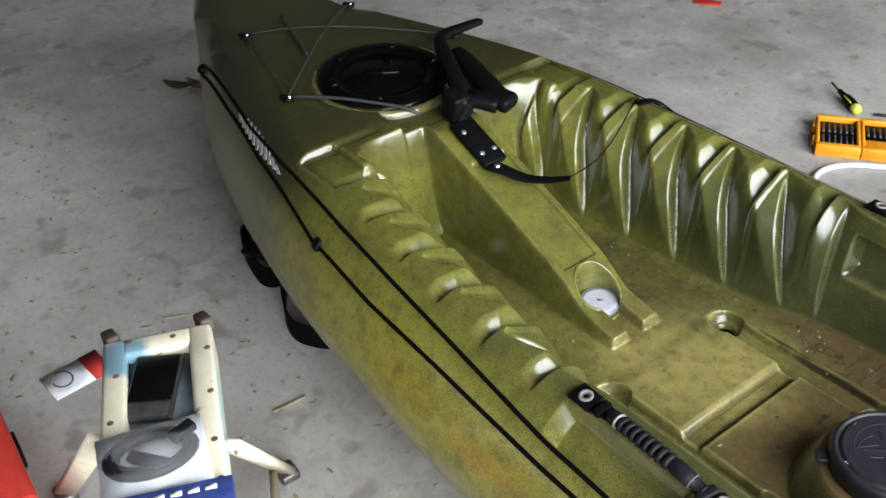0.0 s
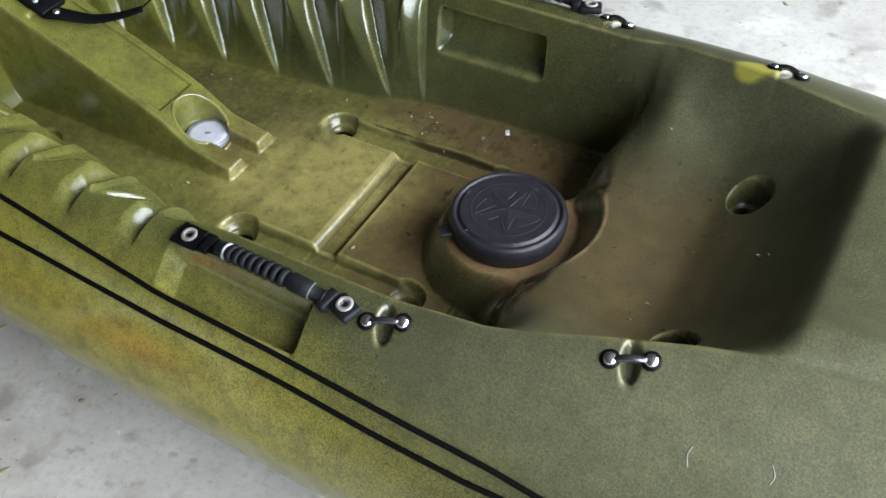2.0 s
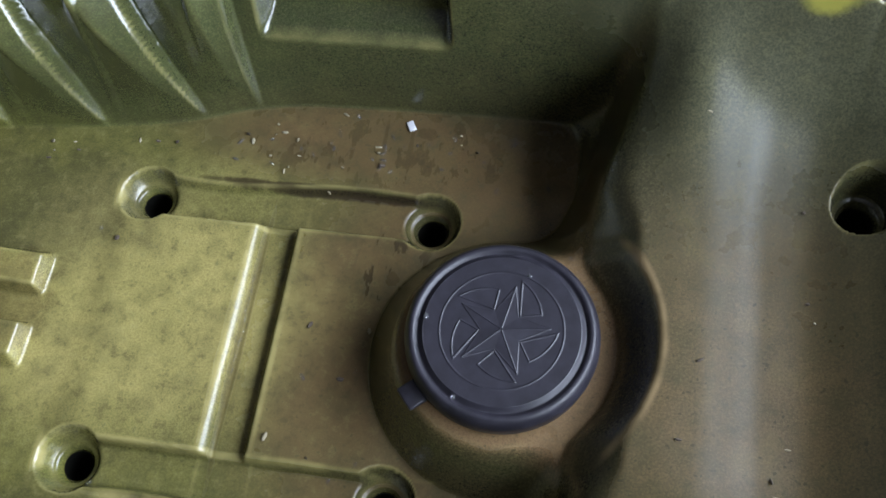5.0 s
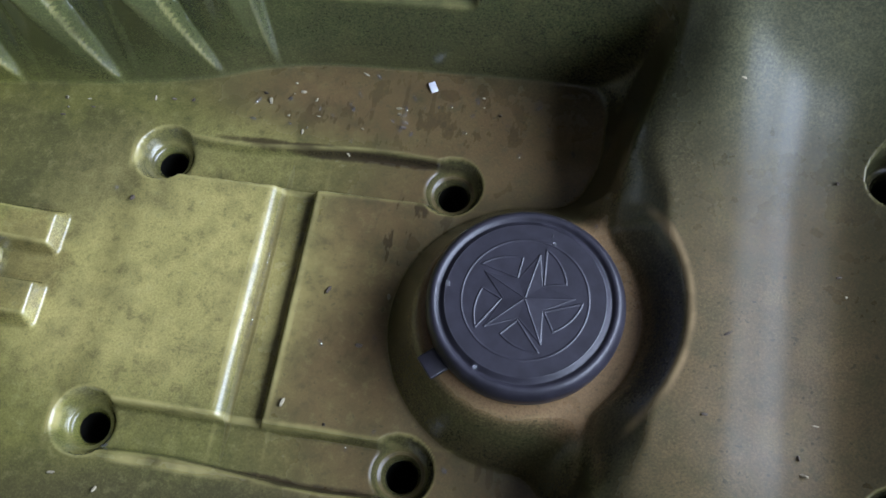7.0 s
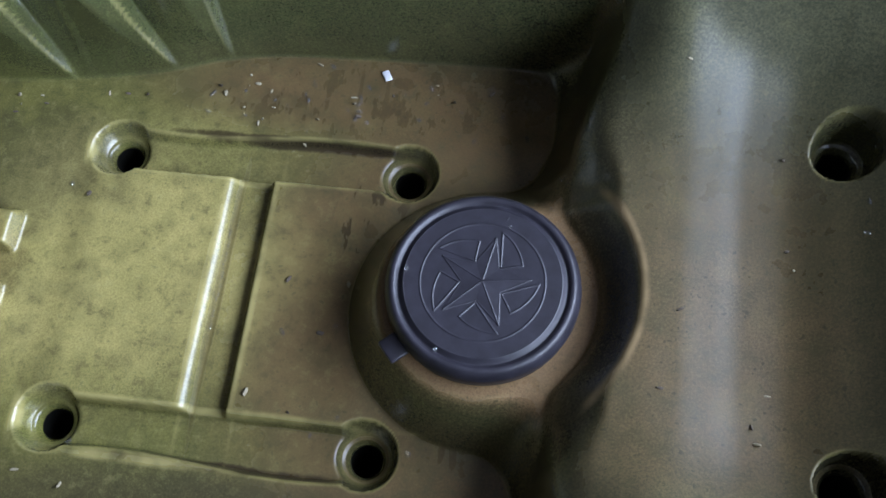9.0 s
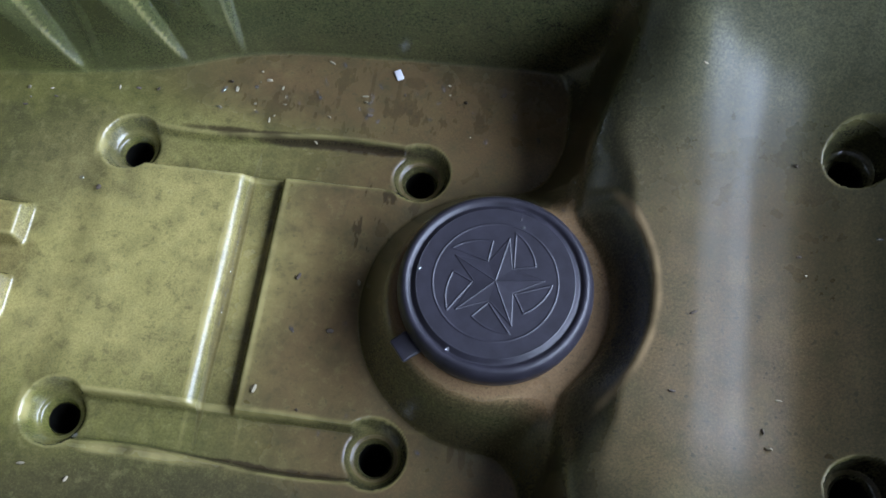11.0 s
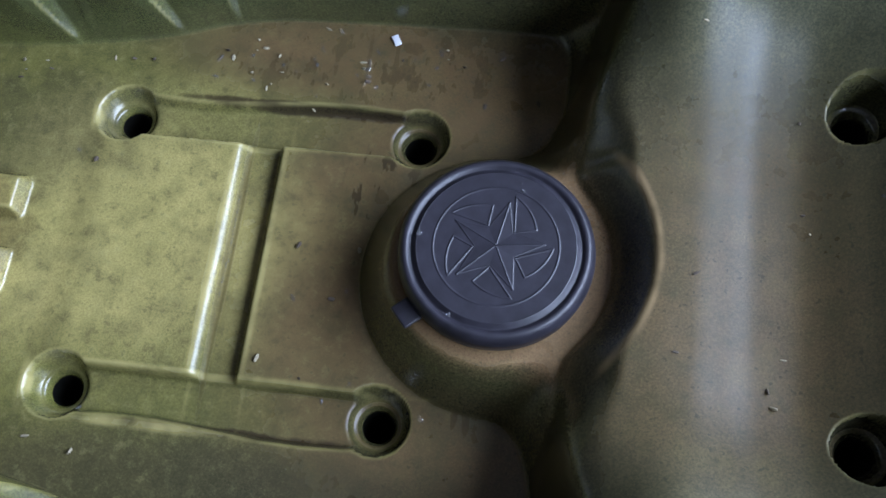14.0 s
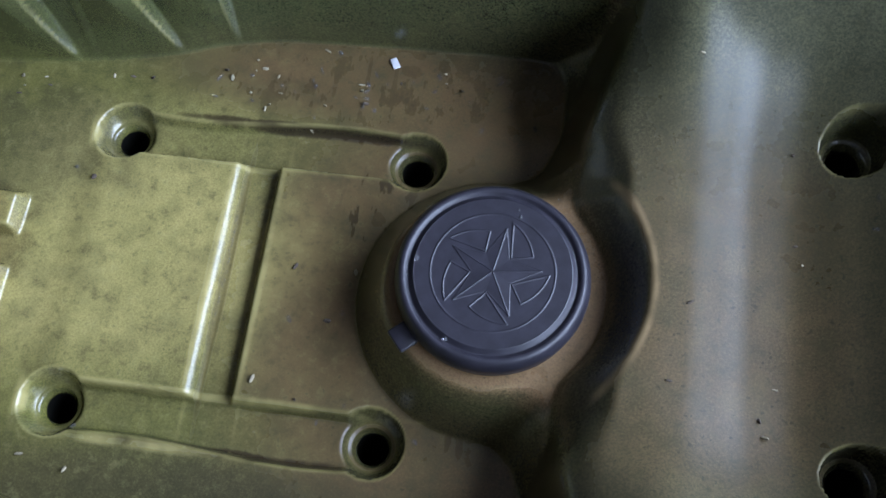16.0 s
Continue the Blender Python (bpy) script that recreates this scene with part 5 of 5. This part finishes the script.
part("drill_bit", lathe([(0.003, 0.095), (0.003, 0.145), (0.0, 0.15)], 8, m=along), M_DARKMETAL, drill, "thin drill bit")
bm = sweep(smooth_path([(-0.052, 0.0, 0.0), (-0.056, -0.05, -0.004), (-0.05, -0.1, -0.008), (-0.04, -0.135, -0.012)], 5), [(u, v) for u, v in rect(0.036, 0.032)])
part("handle", bm, M_DARKGREY, drill, "dark grey handle")
part("rear_cap", block(0.022, 0.062, 0.056, pose(-0.062, -0.002, -0.029), 0.006), M_DARKGREY, drill)
part("trigger", block(0.014, 0.026, 0.016, pose(-0.031, -0.05, -0.012, 0, 0, 8), 0.003), M_BLACK, drill)
part("vent", block(0.028, 0.003, 0.008, pose(0.0, -0.0325, -0.004), 0.001), M_BLACK, drill)


def cable(name, pts, r, material, label, category):
    ob = obj(name, sweep(smooth_path([(x, y, r + dz) for x, y, dz in pts], 8), circle(r, 10)), material)
    return tagged(ob, label, category)


cable("orange_lead", [(-0.312, 0.70, 0.02), (-0.29, 0.745, 0.012), (-0.26, 0.78, 0), (-0.211, 0.828, 0), (-0.181, 0.894, 0), (-0.195, 0.942, 0), (-0.258, 0.985, 0), (-0.34, 1.02, 0), (-0.4, 1.045, 0.012)], 0.0042, M_ORANGE_CORD, "orange rubber lead of the power drill", "cable")
cable("orange_lead", [(-0.40, 1.06, 0.01), (-0.37, 1.11, 0), (-0.352, 1.19, 0), (-0.37, 1.3, 0), (-0.46, 1.42, 0), (-0.44, 1.6, 0)], 0.0042, M_ORANGE_CORD, "orange rubber extension lead on the floor", "cable")
cable("black_lead", [(-0.47, 1.16, 0.006), (-0.455, 1.08, 0.004), (-0.41, 1.035, 0.003), (-0.36, 1.06, 0.006), (-0.32, 1.12, 0)], 0.0042, M_CORD, "short black cable between two plugs", "cable")
cable("white_hose", [(-0.405, 0.9, 0.004), (-0.398, 0.84, 0), (-0.41, 0.779, 0), (-0.47, 0.71, 0), (-0.56, 0.70, 0), (-0.612, 0.765, 0), (-0.597, 0.835, 0), (-0.531, 0.893, 0), (-0.436, 0.945, 0.004), (-0.36, 0.985, 0.002), (-0.29, 1.006, 0), (-0.195, 1.034, 0), (-0.08, 1.1, 0), (0.05, 1.25, 0), (0.2, 1.5, 0)], 0.0062, M_WHITE, "white cable looped on the floor", "cable")


def plug(x, y, rot, s=1.0):
    t = thing("white_plug", "white moulded electric plug on the floor", "plug", pose(x, y, 0.0, 0, 0, rot))
    part("body", block(0.045 * s, 0.036 * s, 0.03, bevel=0.007, seg=3), M_WHITE, t)
    part("collar", lathe([(0.012, 0.0), (0.012, 0.014), (0.007, 0.02), (0.0, 0.02)], 14, m=pose(0.022 * s, 0, 0.015, 0, 90, 0)), M_WHITE, t)
    part("side_lip", block(0.05 * s, 0.012, 0.012, pose(0, 0.014 * s, 0.012), 0.003), M_WHITE, t)


plug(-0.412, 0.972, 60, 1.15)
plug(-0.415, 1.085, 20, 1.1)
plug(-0.47, 1.155, 100, 0.9)

# litter of the floor
def litter(name, label, category, bm, material, m, smooth=True):
    ob = obj(name, bm, material, smooth=smooth)
    ob.matrix_world = m
    return tagged(ob, label, category)


litter("dry_leaf", "curled dry brown leaf on the floor", "leaf", sheet([[(x, y * (1 - (x / 0.05) ** 2), 0.006 + 6 * x * x + 4 * y * y) for y in (-0.02, -0.007, 0.007, 0.02)] for x in np.linspace(-0.046, 0.046, 9)], 0.0006), M_BARK, pose(-1.93, -0.05, 0.001, 0, 0, 40))
litter("dry_leaf", "curled dry brown leaf on the floor", "leaf", sheet([[(x, y * (1 - (x / 0.04) ** 2), 0.004 + 8 * x * x) for y in (-0.014, 0, 0.014)] for x in np.linspace(-0.037, 0.037, 8)], 0.0006), M_RUST, pose(-1.90, -0.015, 0.006, 10, 0, 15))
litter("steel_nail", "thin rusty nail on the floor", "nail", lathe([(0.0, 0.0), (0.0016, 0.004), (0.0016, 0.088), (0.005, 0.0885), (0.005, 0.0905), (0.0, 0.091)], 8, m=pose(0, 0, 0, 0, 90, 0)), M_DARKMETAL, pose(-0.58, -0.598, 0.005, 0, 0, 71))
litter("wood_splinter", "pale wood splinter on the floor", "splinter", block(0.058, 0.006, 0.004, bevel=0.001), M_STRAW, pose(-0.762, -0.425, 0, 0, 0, 86))
litter("wood_splinter", "pale wood splinter on the floor", "splinter", block(0.05, 0.003, 0.002, bevel=0.0005), M_STRAW, pose(-1.094, -0.467, 0, 0, 0, 60))
litter("dark_washer", "small dark rubber washer on the floor", "washer", lathe([(0.005, 0.0), (0.012, 0.0), (0.012, 0.005), (0.005, 0.005), (0.005, 0.0)], 16), M_BLACK, pose(-0.65, -0.607, 0.0))
litter("red_tag", "small red plastic tag on the floor", "tag", block(0.075, 0.03, 0.004, bevel=0.001), M_RED, pose(-1.36, 1.31, 0, 0, 0, 30))
litter("grey_rag", "grey cloth scrap beyond the kayak", "rag", sheet([[(x, y, 0.012 + 0.008 * math.sin(50 * x) * math.cos(40 * y)) for y in np.linspace(-0.03, 0.03, 8)] for x in np.linspace(-0.06, 0.06, 12)], 0.002), M_GREYBLUE, pose(-0.72, 0.62, 0, 0, 0, 20))
wheel = thing("rubber_tyre", "black rubber tyre standing at the edge of the garage", "tyre", pose(-2.93, -0.26, 0.2, 90, 0, 40))
part("tread", lathe([(0.12, -0.05), (0.17, -0.06), (0.195, -0.05), (0.2, 0.0), (0.195, 0.05), (0.17, 0.06), (0.12, 0.05), (0.11, 0.0), (0.12, -0.05)], 48), M_RUBBER, wheel)
part("rim", lathe([(0.0, -0.02), (0.118, -0.03), (0.118, 0.03), (0.0, 0.02)], 32), M_DARKMETAL, wheel)

# grit and chaff on the concrete
bm = bmesh.new()
for i in range(420):
    x, y = (rng.uniform(-2.2, -0.4), rng.uniform(-1.0, -0.3)) if i % 3 else (rng.uniform(-1.4, 0.9), rng.uniform(0.5, 1.7))
    s = rng.uniform(0.0015, 0.006)
    bmesh.ops.create_icosphere(bm, subdivisions=1, radius=s, matrix=pose(x, y, s * 0.15, 0, 0, rng.uniform(0, 180)) @ Matrix.Diagonal((rng.uniform(0.7, 2.2), 0.7, 0.35, 1)))
tagged(obj("floor_grit", bm, M_STRAW, smooth=False), "scattered grit and chaff on the concrete floor", "grit", kind="stuff")
